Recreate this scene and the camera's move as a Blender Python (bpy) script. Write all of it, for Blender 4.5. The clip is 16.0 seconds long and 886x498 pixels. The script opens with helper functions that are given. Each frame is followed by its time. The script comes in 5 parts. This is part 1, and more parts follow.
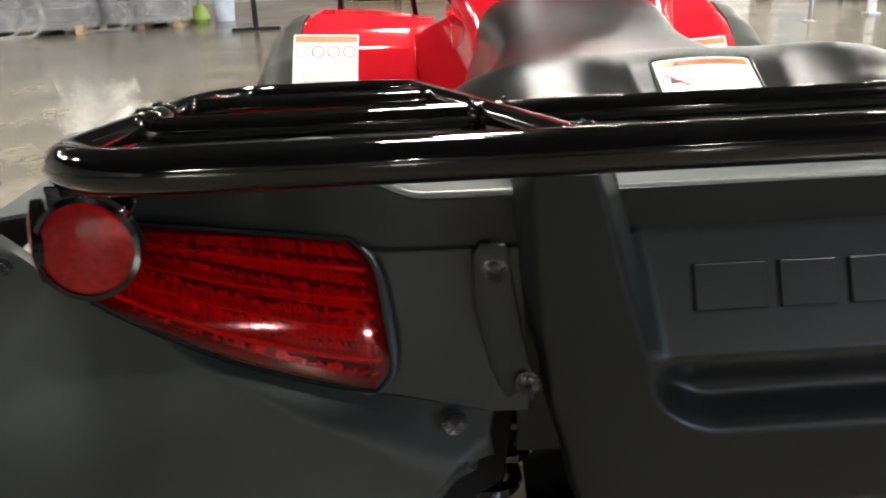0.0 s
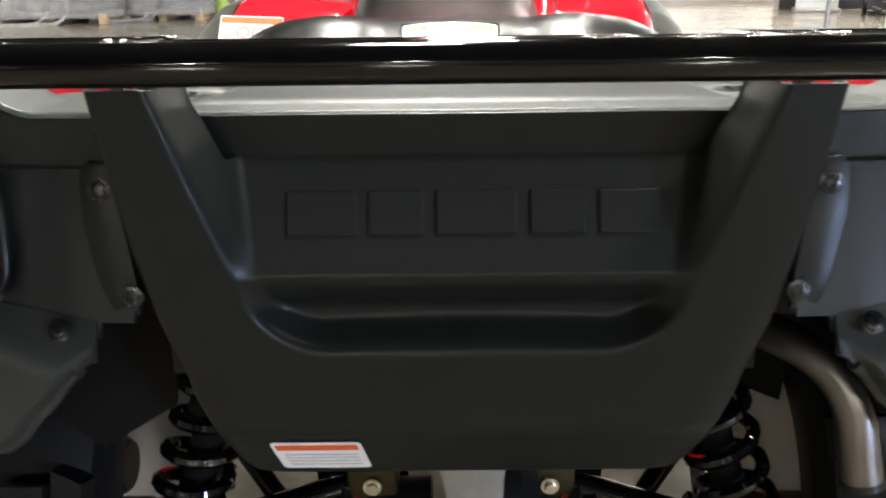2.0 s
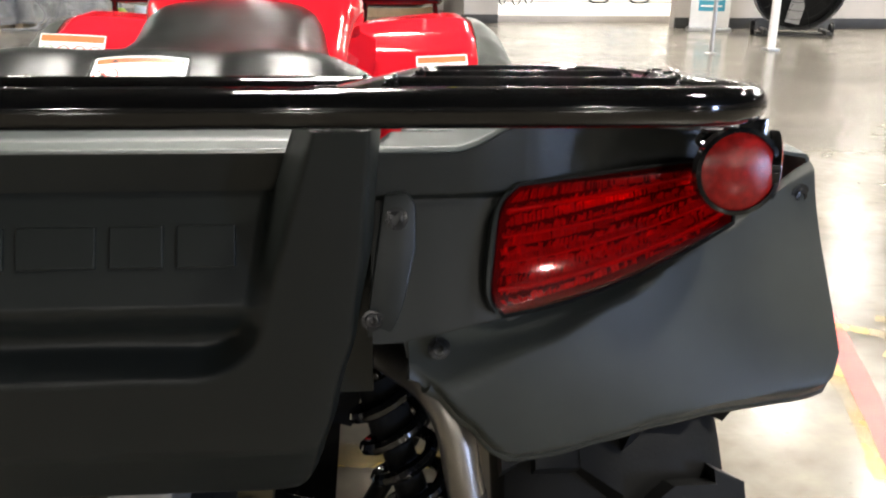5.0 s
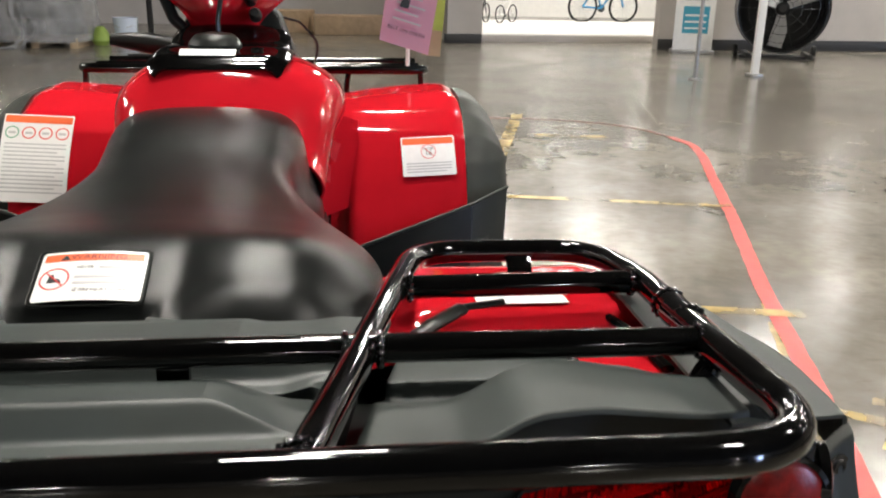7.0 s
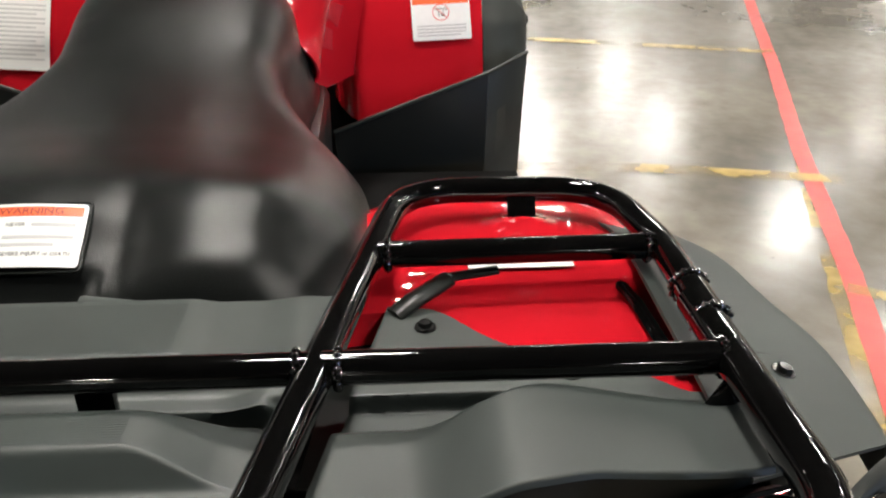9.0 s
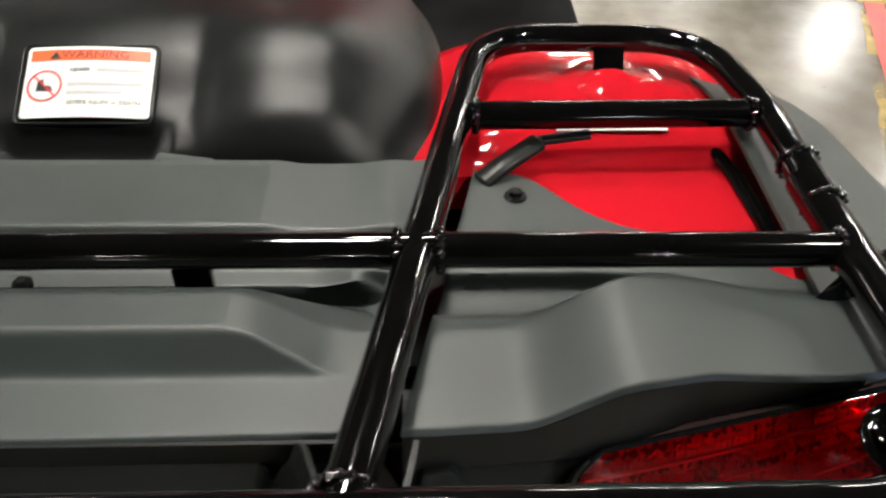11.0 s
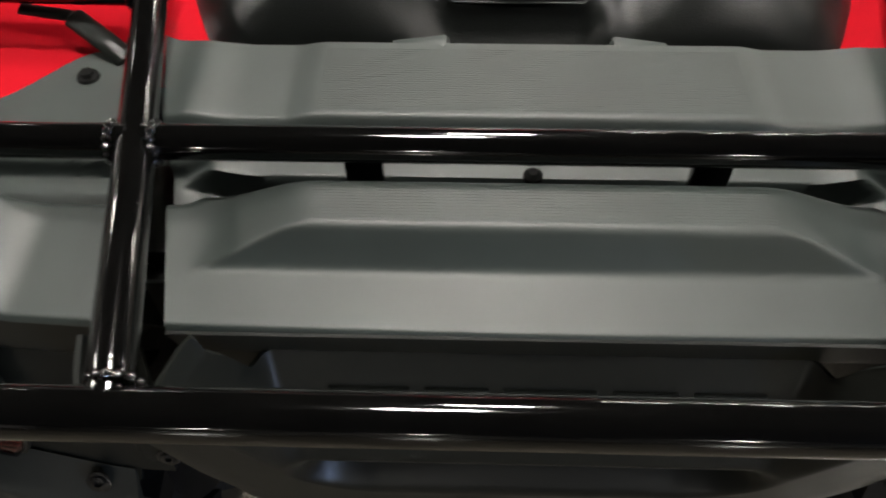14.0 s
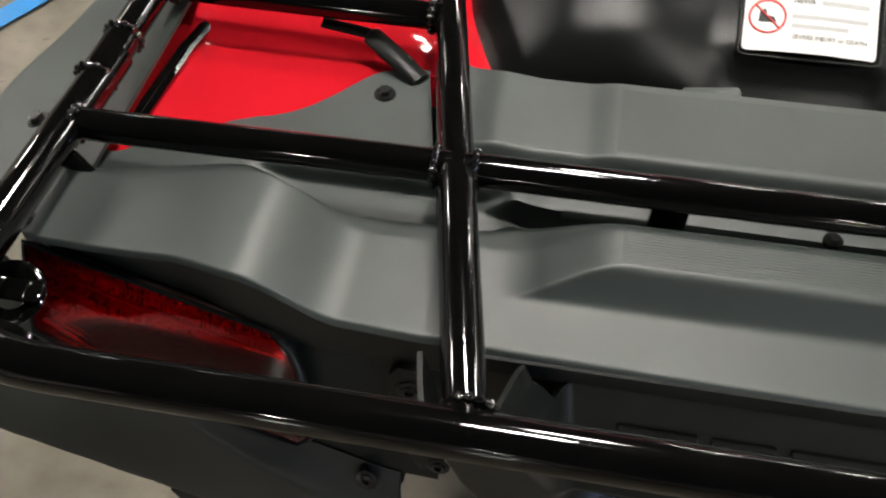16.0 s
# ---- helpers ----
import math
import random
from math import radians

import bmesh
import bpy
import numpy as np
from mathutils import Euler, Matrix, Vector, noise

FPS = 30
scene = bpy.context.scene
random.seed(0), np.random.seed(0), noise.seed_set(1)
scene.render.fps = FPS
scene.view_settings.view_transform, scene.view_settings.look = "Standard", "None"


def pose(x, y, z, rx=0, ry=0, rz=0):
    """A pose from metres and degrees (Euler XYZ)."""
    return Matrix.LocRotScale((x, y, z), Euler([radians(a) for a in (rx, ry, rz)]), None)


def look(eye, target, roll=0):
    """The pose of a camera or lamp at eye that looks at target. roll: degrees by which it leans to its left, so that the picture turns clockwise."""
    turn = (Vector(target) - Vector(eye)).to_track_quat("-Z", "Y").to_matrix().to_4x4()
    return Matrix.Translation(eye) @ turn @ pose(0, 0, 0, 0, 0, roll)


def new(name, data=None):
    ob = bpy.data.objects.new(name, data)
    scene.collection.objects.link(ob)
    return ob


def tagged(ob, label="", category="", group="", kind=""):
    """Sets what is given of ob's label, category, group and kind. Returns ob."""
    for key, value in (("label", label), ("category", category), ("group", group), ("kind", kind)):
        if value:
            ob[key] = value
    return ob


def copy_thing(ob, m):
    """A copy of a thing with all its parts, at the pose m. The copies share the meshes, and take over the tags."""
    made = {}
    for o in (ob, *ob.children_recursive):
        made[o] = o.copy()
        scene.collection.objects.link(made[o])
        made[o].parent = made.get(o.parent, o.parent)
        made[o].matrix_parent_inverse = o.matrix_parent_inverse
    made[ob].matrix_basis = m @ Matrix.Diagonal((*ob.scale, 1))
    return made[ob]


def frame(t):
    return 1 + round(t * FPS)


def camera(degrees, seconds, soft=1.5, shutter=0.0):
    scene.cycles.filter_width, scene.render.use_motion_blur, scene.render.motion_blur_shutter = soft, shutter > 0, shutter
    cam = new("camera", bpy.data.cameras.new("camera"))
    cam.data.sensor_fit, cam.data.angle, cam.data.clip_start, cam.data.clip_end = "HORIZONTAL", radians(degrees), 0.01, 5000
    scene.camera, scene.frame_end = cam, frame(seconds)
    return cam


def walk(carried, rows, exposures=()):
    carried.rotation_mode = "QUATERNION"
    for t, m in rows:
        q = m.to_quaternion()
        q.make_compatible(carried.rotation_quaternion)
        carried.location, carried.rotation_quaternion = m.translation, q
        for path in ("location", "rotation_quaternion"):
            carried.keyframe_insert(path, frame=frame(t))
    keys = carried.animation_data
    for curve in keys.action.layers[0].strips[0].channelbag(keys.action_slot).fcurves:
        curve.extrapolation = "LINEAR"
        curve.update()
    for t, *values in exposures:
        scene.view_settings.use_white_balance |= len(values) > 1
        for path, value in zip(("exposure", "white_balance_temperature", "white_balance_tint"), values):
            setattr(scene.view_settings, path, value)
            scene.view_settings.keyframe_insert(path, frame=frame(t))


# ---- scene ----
cam = camera(54.7, 16.0, soft=2.0, shutter=0.5)
PATH = [
    (0, (-0.29, -0.446, 0.957), (-0.236, 1.436, 0.282), -2.5),
    (0.5, (-0.228, -0.454, 0.953), (-0.204, 1.429, 0.279), -1.6),
    (1, (-0.155, -0.466, 0.954), (-0.146, 1.417, 0.28), -0.7),
    (1.5, (-0.082, -0.482, 0.932), (-0.077, 1.402, 0.261), -0.6),
    (2, (-0.011, -0.501, 0.912), (-0.023, 1.386, 0.248), -0.7),
    (2.5, (0.054, -0.519, 0.898), (0.016, 1.369, 0.239), -0.8),
    (3, (0.105, -0.537, 0.894), (0.059, 1.351, 0.236), -0.9),
    (3.5, (0.149, -0.553, 0.887), (0.139, 1.339, 0.238), -0.6),
    (3.7, (0.164, -0.557, 0.887), (0.193, 1.335, 0.239), -0.1),
    (5.8, (0.236, -0.5, 0.989), (0.429, 1.394, 0.378), 0.5),
    (6, (0.235, -0.487, 1.002), (0.433, 1.41, 0.4), 0.6),
    (6.5, (0.234, -0.44, 1.053), (0.437, 1.457, 0.454), 0.8),
    (7, (0.23, -0.392, 1.095), (0.438, 1.498, 0.475), 1.1),
    (7.5, (0.247, -0.355, 1.125), (0.438, 1.515, 0.442), 1.1),
    (8, (0.266, -0.316, 1.139), (0.442, 1.521, 0.367), 1.0),
    (8.2, (0.275, -0.299, 1.146), (0.441, 1.518, 0.327), 0.9),
    (10.3, (0.278, -0.205, 1.163), (0.383, 1.376, -0.057), 1.7),
    (10.5, (0.267, -0.202, 1.168), (0.366, 1.351, -0.088), 1.8),
    (11, (0.226, -0.195, 1.175), (0.322, 1.27, -0.183), 2.3),
    (11.5, (0.18, -0.192, 1.178), (0.269, 1.193, -0.261), 2.5),
    (12, (0.139, -0.186, 1.177), (0.204, 1.118, -0.338), 2.1),
    (12.5, (0.094, -0.179, 1.178), (0.147, 1.071, -0.382), 1.8),
    (13, (0.051, -0.176, 1.182), (0.065, 1.057, -0.393), 0.6),
    (13.5, (0.001, -0.172, 1.186), (-0.002, 1.05, -0.396), -0.0),
    (14, (-0.042, -0.173, 1.2), (-0.093, 1.014, -0.409), -1.0),
    (14.5, (-0.092, -0.183, 1.207), (-0.158, 0.999, -0.404), -0.2),
    (15, (-0.135, -0.191, 1.215), (-0.25, 0.992, -0.394), -0.2),
    (15.5, (-0.159, -0.188, 1.221), (-0.348, 0.987, -0.387), -1.3),
    (16, (-0.172, -0.179, 1.23), (-0.418, 0.988, -0.376), -2.0),
]
walk(cam, [(t, look(eye, target, roll)) for t, eye, target, roll in PATH], ((0.0, 0.95), (1.5, 1.0), (2.5, 1.38), (3.7, 1.65), (6.0, 0.45), (8.0, 0.02), (10.5, 0.15), (12.5, 0.08), (16.0, 0.08)))

# ---- world and light ----
world = bpy.data.worlds.new("world")
scene.world = world
world.use_nodes = True
wn = world.node_tree
sky = wn.nodes.new("ShaderNodeTexSky")
sky.sky_type, sky.sun_disc, sky.sun_elevation, sky.sun_rotation = "NISHITA", False, radians(35), radians(100)
wn.links.new(sky.outputs["Color"], wn.nodes["Background"].inputs["Color"])
wn.nodes["Background"].inputs["Strength"].default_value = 0.08


# ---- materials ----
def material(name, color, rough=0.5, metal=0.0, coat=0.0, spec=0.5, vary=0.0, scale=40.0, bump=0.0, bump_scale=600.0,
             rough_vary=0.0, transmission=0.0, ior=1.45, emission=None, strength=0.0, stain=0.0, stain_scale=3.0, worn=None):
    m = bpy.data.materials.new(name)
    m.use_nodes = True
    nt = m.node_tree
    b = nt.nodes["Principled BSDF"]
    b.inputs["Base Color"].default_value = (*color, 1)
    b.inputs["Roughness"].default_value = rough
    b.inputs["Metallic"].default_value = metal
    b.inputs["Coat Weight"].default_value = coat
    b.inputs["Coat Roughness"].default_value = 0.04
    b.inputs["Specular IOR Level"].default_value = spec
    b.inputs["Transmission Weight"].default_value = transmission
    b.inputs["IOR"].default_value = ior
    if emission:
        b.inputs["Emission Color"].default_value = (*emission, 1)
        b.inputs["Emission Strength"].default_value = strength
    tex = nt.nodes.new("ShaderNodeTexCoord")

    def tone(sc, detail, low, high, lo_at=0.3, hi_at=0.7):
        n = nt.nodes.new("ShaderNodeTexNoise")
        n.inputs["Scale"].default_value, n.inputs["Detail"].default_value = sc, detail
        nt.links.new(tex.outputs["Object"], n.inputs["Vector"])
        r = nt.nodes.new("ShaderNodeMapRange")
        r.inputs["From Min"].default_value, r.inputs["From Max"].default_value = lo_at, hi_at
        r.inputs["To Min"].default_value, r.inputs["To Max"].default_value = low, high
        nt.links.new(n.outputs["Fac"], r.inputs["Value"])
        return r.outputs["Result"]

    def times(a, c):
        x = nt.nodes.new("ShaderNodeMath")
        x.operation = "MULTIPLY"
        nt.links.new(a, x.inputs[0])
        nt.links.new(c, x.inputs[1])
        return x.outputs[0]

    factor = None
    if vary:
        factor = tone(scale, 4, 1 - vary, 1 + vary)
    if stain:
        s = tone(stain_scale, 6, 1 - stain, 1 + stain * 0.5, 0.25, 0.75)
        factor = times(factor, s) if factor else s
    if factor:
        mix = nt.nodes.new("ShaderNodeVectorMath")
        mix.operation = "SCALE"
        mix.inputs[0].default_value = color
        nt.links.new(factor, mix.inputs["Scale"])
        nt.links.new(mix.outputs[0], b.inputs["Base Color"])
    if rough_vary:
        nt.links.new(tone(scale * 0.35, 5, rough - rough_vary, rough + rough_vary), b.inputs["Roughness"])
    if worn:
        # paint rubbed off in patches
        nt.links.new(tone(worn[0], 3, 0.0, 1.0, worn[1] - 0.05, worn[1] + 0.3), b.inputs["Alpha"])
    if bump:
        n = nt.nodes.new("ShaderNodeTexNoise")
        n.inputs["Scale"].default_value, n.inputs["Detail"].default_value = bump_scale, 3
        nt.links.new(tex.outputs["Object"], n.inputs["Vector"])
        k = nt.nodes.new("ShaderNodeBump")
        k.inputs["Strength"].default_value, k.inputs["Distance"].default_value = bump, 0.001
        nt.links.new(n.outputs["Fac"], k.inputs["Height"])
        nt.links.new(k.outputs["Normal"], b.inputs["Normal"])
    return m


PLASTIC = material("textured_black_plastic", (0.0245, 0.0328, 0.0305), 0.50, spec=0.72, vary=0.12, scale=9, bump=0.07, bump_scale=2200, rough_vary=0.05, stain=0.24, stain_scale=14)
PLASTIC_DARK = material("grained_dark_plastic", (0.030, 0.0335, 0.029), 0.45, spec=0.35, vary=0.12, scale=9, bump=0.12, bump_scale=1800, rough_vary=0.05, stain=0.24, stain_scale=14)
PLASTIC_SMOOTH = material("satin_black_plastic", (0.0095, 0.0112, 0.0100), 0.36, spec=0.28, vary=0.1, scale=8, bump=0.05, bump_scale=2000, rough_vary=0.05)
GLOSS = material("gloss_black_paint", (0.0018, 0.0018, 0.0018), 0.055, coat=0.1, vary=0.2, scale=30, bump=0.05, bump_scale=160, rough_vary=0.03)
WELD = material("painted_weld", (0.004, 0.004, 0.004), 0.09, coat=0.9, bump=0.6, bump_scale=350)
RED = material("red_plastic", (0.46, 0.009, 0.017), 0.07, coat=0.0, vary=0.05, scale=12, bump=0.03, bump_scale=60, rough_vary=0.03)
VINYL = material("black_vinyl", (0.0065, 0.0074, 0.0072), 0.29, spec=0.29, vary=0.1, scale=25, bump=0.28, bump_scale=900, rough_vary=0.012)
RUBBER = material("tyre_rubber", (0.0075, 0.0076, 0.0075), 0.5, spec=0.2, vary=0.2, scale=30, bump=0.3, bump_scale=300)
FOOTWELL = material("matt_black_plastic", (0.006, 0.006, 0.006), 0.8, spec=0.1, vary=0.2, scale=20, bump=0.2, bump_scale=400)
DARK = material("dark_frame_steel", (0.012, 0.012, 0.012), 0.28, vary=0.2, scale=20, bump=0.1, bump_scale=300)
STEEL = material("brushed_exhaust_steel", (0.20, 0.188, 0.172), 0.34, metal=1.0, vary=0.12, scale=30, bump=0.06, bump_scale=500, rough_vary=0.08)
ALUMINIUM = material("cast_aluminium", (0.33, 0.33, 0.32), 0.5, metal=0.8, vary=0.1, scale=60, bump=0.3, bump_scale=500)
ZINC = material("zinc_bolt", (0.62, 0.6, 0.5), 0.25, metal=1.0, vary=0.1, scale=80)
BRASS = material("yellow_zinc", (0.05, 0.04, 0.018), 0.5, metal=0.6, vary=0.1, scale=80)
BOLT = material("black_bolt", (0.014, 0.014, 0.014), 0.24, metal=0.25, vary=0.2, scale=200)
RUBBER_RING = material("red_rubber", (0.2, 0.028, 0.018), 0.5)
def lens_material():
    """Thin clear red plastic: tinted see-through with a glossy surface."""
    m = bpy.data.materials.new("red_lens")
    m.use_nodes = True
    nt = m.node_tree
    nt.nodes.remove(nt.nodes["Principled BSDF"])
    clear, gloss, mix, fres = (nt.nodes.new("ShaderNode" + k) for k in ("BsdfTransparent", "BsdfGlossy", "MixShader", "Fresnel"))
    clear.inputs["Color"].default_value = (1.0, 0.04, 0.045, 1)
    gloss.inputs["Roughness"].default_value = 0.05
    fres.inputs["IOR"].default_value = 1.5
    body, haze = nt.nodes.new("ShaderNodeMixShader"), nt.nodes.new("ShaderNodeBsdfDiffuse")
    haze.inputs["Color"].default_value = (0.62, 0.006, 0.012, 1)
    body.inputs[0].default_value = 0.025
    nt.links.new(clear.outputs[0], body.inputs[1])
    nt.links.new(haze.outputs[0], body.inputs[2])
    nt.links.new(fres.outputs[0], mix.inputs[0])
    nt.links.new(body.outputs[0], mix.inputs[1])
    nt.links.new(gloss.outputs[0], mix.inputs[2])
    nt.links.new(mix.outputs[0], nt.nodes["Material Output"].inputs["Surface"])
    return m


LENS = lens_material()
REFLECTOR_BACK = material("lamp_reflector", (0.95, 0.92, 0.9), 0.26, metal=0.2, vary=0.1, scale=160)
LAMP_BACK = material("lamp_housing", (0.10, 0.06, 0.06), 0.4, vary=0.2, scale=60)
REFLEX = material("red_reflector", (0.22, 0.006, 0.005), 0.18, spec=0.3, vary=0.3, scale=200, bump=0.2, bump_scale=500)
BULB = material("bulb_glass", (0.8, 0.8, 0.8), 0.05, transmission=0.9)
WHITE_LABEL = material("white_label", (0.8, 0.8, 0.78), 0.35, vary=0.03, scale=60)
ORANGE = material("orange_print", (0.80, 0.13, 0.035), 0.4, vary=0.04, scale=60)
DARK_PRINT = material("dark_red_print", (0.28, 0.03, 0.02), 0.5)
BLACK_PRINT = material("black_print", (0.02, 0.02, 0.02), 0.5)
GREY_PRINT = material("grey_print", (0.5, 0.5, 0.5), 0.5)
RED_PRINT = material("red_print", (0.7, 0.05, 0.05), 0.5)
GREEN_PRINT = material("green_print", (0.15, 0.4, 0.25), 0.5)
PINK = material("pink_paper", (0.66, 0.33, 0.42), 0.6, vary=0.03, scale=30)
TAPE = material("clear_film_tape", (0.50, 0.028, 0.04), 0.3, vary=0.1, scale=40)
LIME = material("green_tag", (0.36, 0.42, 0.06), 0.5, vary=0.2, scale=20)


def concrete_material():
    """Polished slab: cloudy tone, fine grain, dark scuffs and a gloss that varies from patch to patch."""
    m = material("polished_concrete", (0.186, 0.168, 0.137), 0.2, vary=0.16, scale=13.0, stain=0.5, stain_scale=1.6)
    nt = m.node_tree
    b = nt.nodes["Principled BSDF"]
    tex = nt.nodes.new("ShaderNodeTexCoord")

    def spots(scale, stretch, low, high, to_low, to_high, turn=0.0, detail=5):
        mp, n, r = (nt.nodes.new("ShaderNode" + k) for k in ("Mapping", "TexNoise", "MapRange"))
        mp.inputs["Scale"].default_value = stretch
        mp.inputs["Rotation"].default_value = (0, 0, turn)
        n.inputs["Scale"].default_value, n.inputs["Detail"].default_value = scale, detail
        r.inputs["From Min"].default_value, r.inputs["From Max"].default_value = low, high
        r.inputs["To Min"].default_value, r.inputs["To Max"].default_value = to_low, to_high
        nt.links.new(tex.outputs["Object"], mp.inputs["Vector"])
        nt.links.new(mp.outputs["Vector"], n.inputs["Vector"])
        nt.links.new(n.outputs["Fac"], r.inputs["Value"])
        return r.outputs["Result"]

    base = b.inputs["Base Color"].links[0].from_socket
    for f in (spots(7.0, (1, 3.2, 1), 0.64, 0.74, 1.0, 0.8, 0.5), spots(22.0, (1, 1.6, 1), 0.70, 0.76, 1.0, 0.45, 1.9)):
        k = nt.nodes.new("ShaderNodeVectorMath")
        k.operation = "SCALE"
        nt.links.new(base, k.inputs[0])
        nt.links.new(f, k.inputs["Scale"])
        base = k.outputs[0]
    nt.links.new(base, b.inputs["Base Color"])
    nt.links.new(spots(1.3, (1, 1, 1), 0.3, 0.7, 0.17, 0.25, 0.0, 2), b.inputs["Roughness"])
    return m


CONCRETE = concrete_material()
RED_TAPE = material("red_floor_tape", (0.6, 0.07, 0.06), 0.38, vary=0.16, scale=14, stain=0.2, stain_scale=5)
DARK_TAPE = material("worn_dark_red_tape", (0.2, 0.07, 0.05), 0.45, vary=0.3, scale=14)
YELLOW_PAINT = material("worn_yellow_paint", (0.46, 0.32, 0.07), 0.36, vary=0.2, scale=14, stain=0.3, stain_scale=5, worn=(5.0, 0.38))
PALE_LINE = material("faint_chalk", (0.32, 0.3, 0.25), 0.35, vary=0.2, scale=14, worn=(3.0, 0.4))
BLUE_TAPE = material("blue_floor_tape", (0.03, 0.22, 0.55), 0.4, vary=0.1, scale=20)
WALL = material("painted_wall", (0.42, 0.39, 0.36), 0.7, vary=0.05, scale=3, bump=0.1, bump_scale=60, stain=0.1, stain_scale=0.6)
DARK_WALL = material("dark_reflection_wall", (0.045, 0.044, 0.042), 0.6, vary=0.08, scale=3, bump=0.1, bump_scale=60)
DARK_BASE = material("black_baseboard", (0.025, 0.025, 0.025), 0.5, vary=0.1, scale=8)
CEILING = material("ceiling_deck", (0.05, 0.05, 0.05), 0.8, vary=0.08, scale=2)
WHITE_PAINT = material("white_paint", (0.78, 0.77, 0.74), 0.45, vary=0.04, scale=10)
LAMP = material("lamp_diffuser", (0.9, 0.9, 0.88), 0.4, emission=(1.0, 0.95, 0.87), strength=55.0)
GREY_METAL = material("grey_metal", (0.4, 0.4, 0.4), 0.35, metal=0.7, vary=0.1, scale=20)
SIGN_BLUE = material("teal_sign_print", (0.05, 0.3, 0.42), 0.4, vary=0.05, scale=10)
FILM = material("stretch_film", (0.72, 0.72, 0.72), 0.12, vary=0.2, scale=6, bump=1.0, bump_scale=18, transmission=0.75, ior=1.12)
CARTON = material("brown_cardboard", (0.38, 0.26, 0.15), 0.7, vary=0.12, scale=12, stain=0.15, stain_scale=4)
WOOD = material("pale_wood", (0.42, 0.31, 0.19), 0.6, vary=0.2, scale=10, stain=0.2, stain_scale=3)
BIKE_BLUE = material("blue_bike_paint", (0.03, 0.2, 0.4), 0.25, coat=0.4)
PALE_BUCKET = material("pale_blue_plastic", (0.6, 0.66, 0.74), 0.45, vary=0.05, scale=8)
GREEN_STUFF = material("lime_plastic", (0.3, 0.42, 0.08), 0.5, vary=0.1, scale=9)


# ---- mesh helpers ----
def link(name, me, mat, parent=None, label="", sharp=38):
    me.materials.append(mat)
    me.polygons.foreach_set("use_smooth", [True] * len(me.polygons))
    me.set_sharp_from_angle(angle=radians(sharp))
    ob = new(name, me)
    ob.parent = parent
    return tagged(ob, label)


def part(name, bm, mat, parent=None, label="", sharp=38):
    bmesh.ops.recalc_face_normals(bm, faces=bm.faces)
    me = bpy.data.meshes.new(name)
    bm.to_mesh(me)
    bm.free()
    return link(name, me, mat, parent, label, sharp)


def empty(name, label, category, loc=(0, 0, 0), group=""):
    ob = new(name)
    ob.empty_display_size = 0.1
    ob.location = loc
    return tagged(ob, label, category, group)


def rounded(points, radius, steps=7, closed=False):
    """A path with its corners turned into arcs."""
    pts = [Vector(p) for p in points]
    out, n = [], len(points)
    for i, p in enumerate(pts):
        r = radius[i] if isinstance(radius, (list, tuple)) else radius
        if (not closed and i in (0, n - 1)) or r <= 0:
            out.append(p)
            continue
        a, b = (pts[i - 1] - p), (pts[(i + 1) % n] - p)
        t = min(r / math.tan(max(0.05, a.angle(b) / 2)), a.length * 0.49, b.length * 0.49)
        s, e = p + a.normalized() * t, p + b.normalized() * t
        for k in range(steps + 1):
            f = k / steps
            out.append(s * (1 - f) ** 2 + p * 2 * f * (1 - f) + e * f * f)
    return out


def sweep(bm, pts, r, seg=16, closed=False, flat=1.0):
    """A round bar along a path; r may be a function of the path's share."""
    pts = [Vector(p) for p in pts]
    n = len(pts)
    rings, up = [], None
    for i in range(n):
        a = pts[i - 1] if (i or closed) else pts[i]
        b = pts[(i + 1) % n] if (i < n - 1 or closed) else pts[i]
        d = (b - a).normalized()
        if up is None:
            up = Vector((0, 0, 1)) if abs(d.z) < 0.9 else Vector((0, 1, 0))
        side = d.cross(up).normalized()
        up = side.cross(d).normalized()
        q = r(i / (n - 1)) if callable(r) else r
        rings.append([bm.verts.new(pts[i] + side * (q * math.cos(2 * math.pi * k / seg)) + up * (q * flat * math.sin(2 * math.pi * k / seg))) for k in range(seg)])
    for i in range(n if closed else n - 1):
        a, b = rings[i], rings[(i + 1) % n]
        for k in range(seg):
            bm.faces.new((a[k], a[(k + 1) % seg], b[(k + 1) % seg], b[k]))
    if not closed:
        bm.faces.new(rings[0][::-1])
        bm.faces.new(rings[-1])
    return bm


def bar(pts, r, seg=16, closed=False, flat=1.0):
    return sweep(bmesh.new(), pts, r, seg, closed, flat)


def box(bm, lo, hi, bevel=0.0, m=None, segments=2):
    made = bmesh.ops.create_cube(bm, size=1)["verts"]
    lo, hi = Vector(lo), Vector(hi)
    c, s = (lo + hi) / 2, hi - lo
    for v in made:
        v.co = Vector((v.co.x * s.x, v.co.y * s.y, v.co.z * s.z)) + c
    if bevel:
        edges = list({e for v in made for e in v.link_edges})
        made = bmesh.ops.bevel(bm, geom=edges, offset=bevel, segments=segments, affect="EDGES", profile=0.5)["verts"]
    if m is not None:
        bmesh.ops.transform(bm, matrix=m, verts=made)
    return bm


def block(lo, hi, bevel=0.0, m=None):
    return box(bmesh.new(), lo, hi, bevel, m)


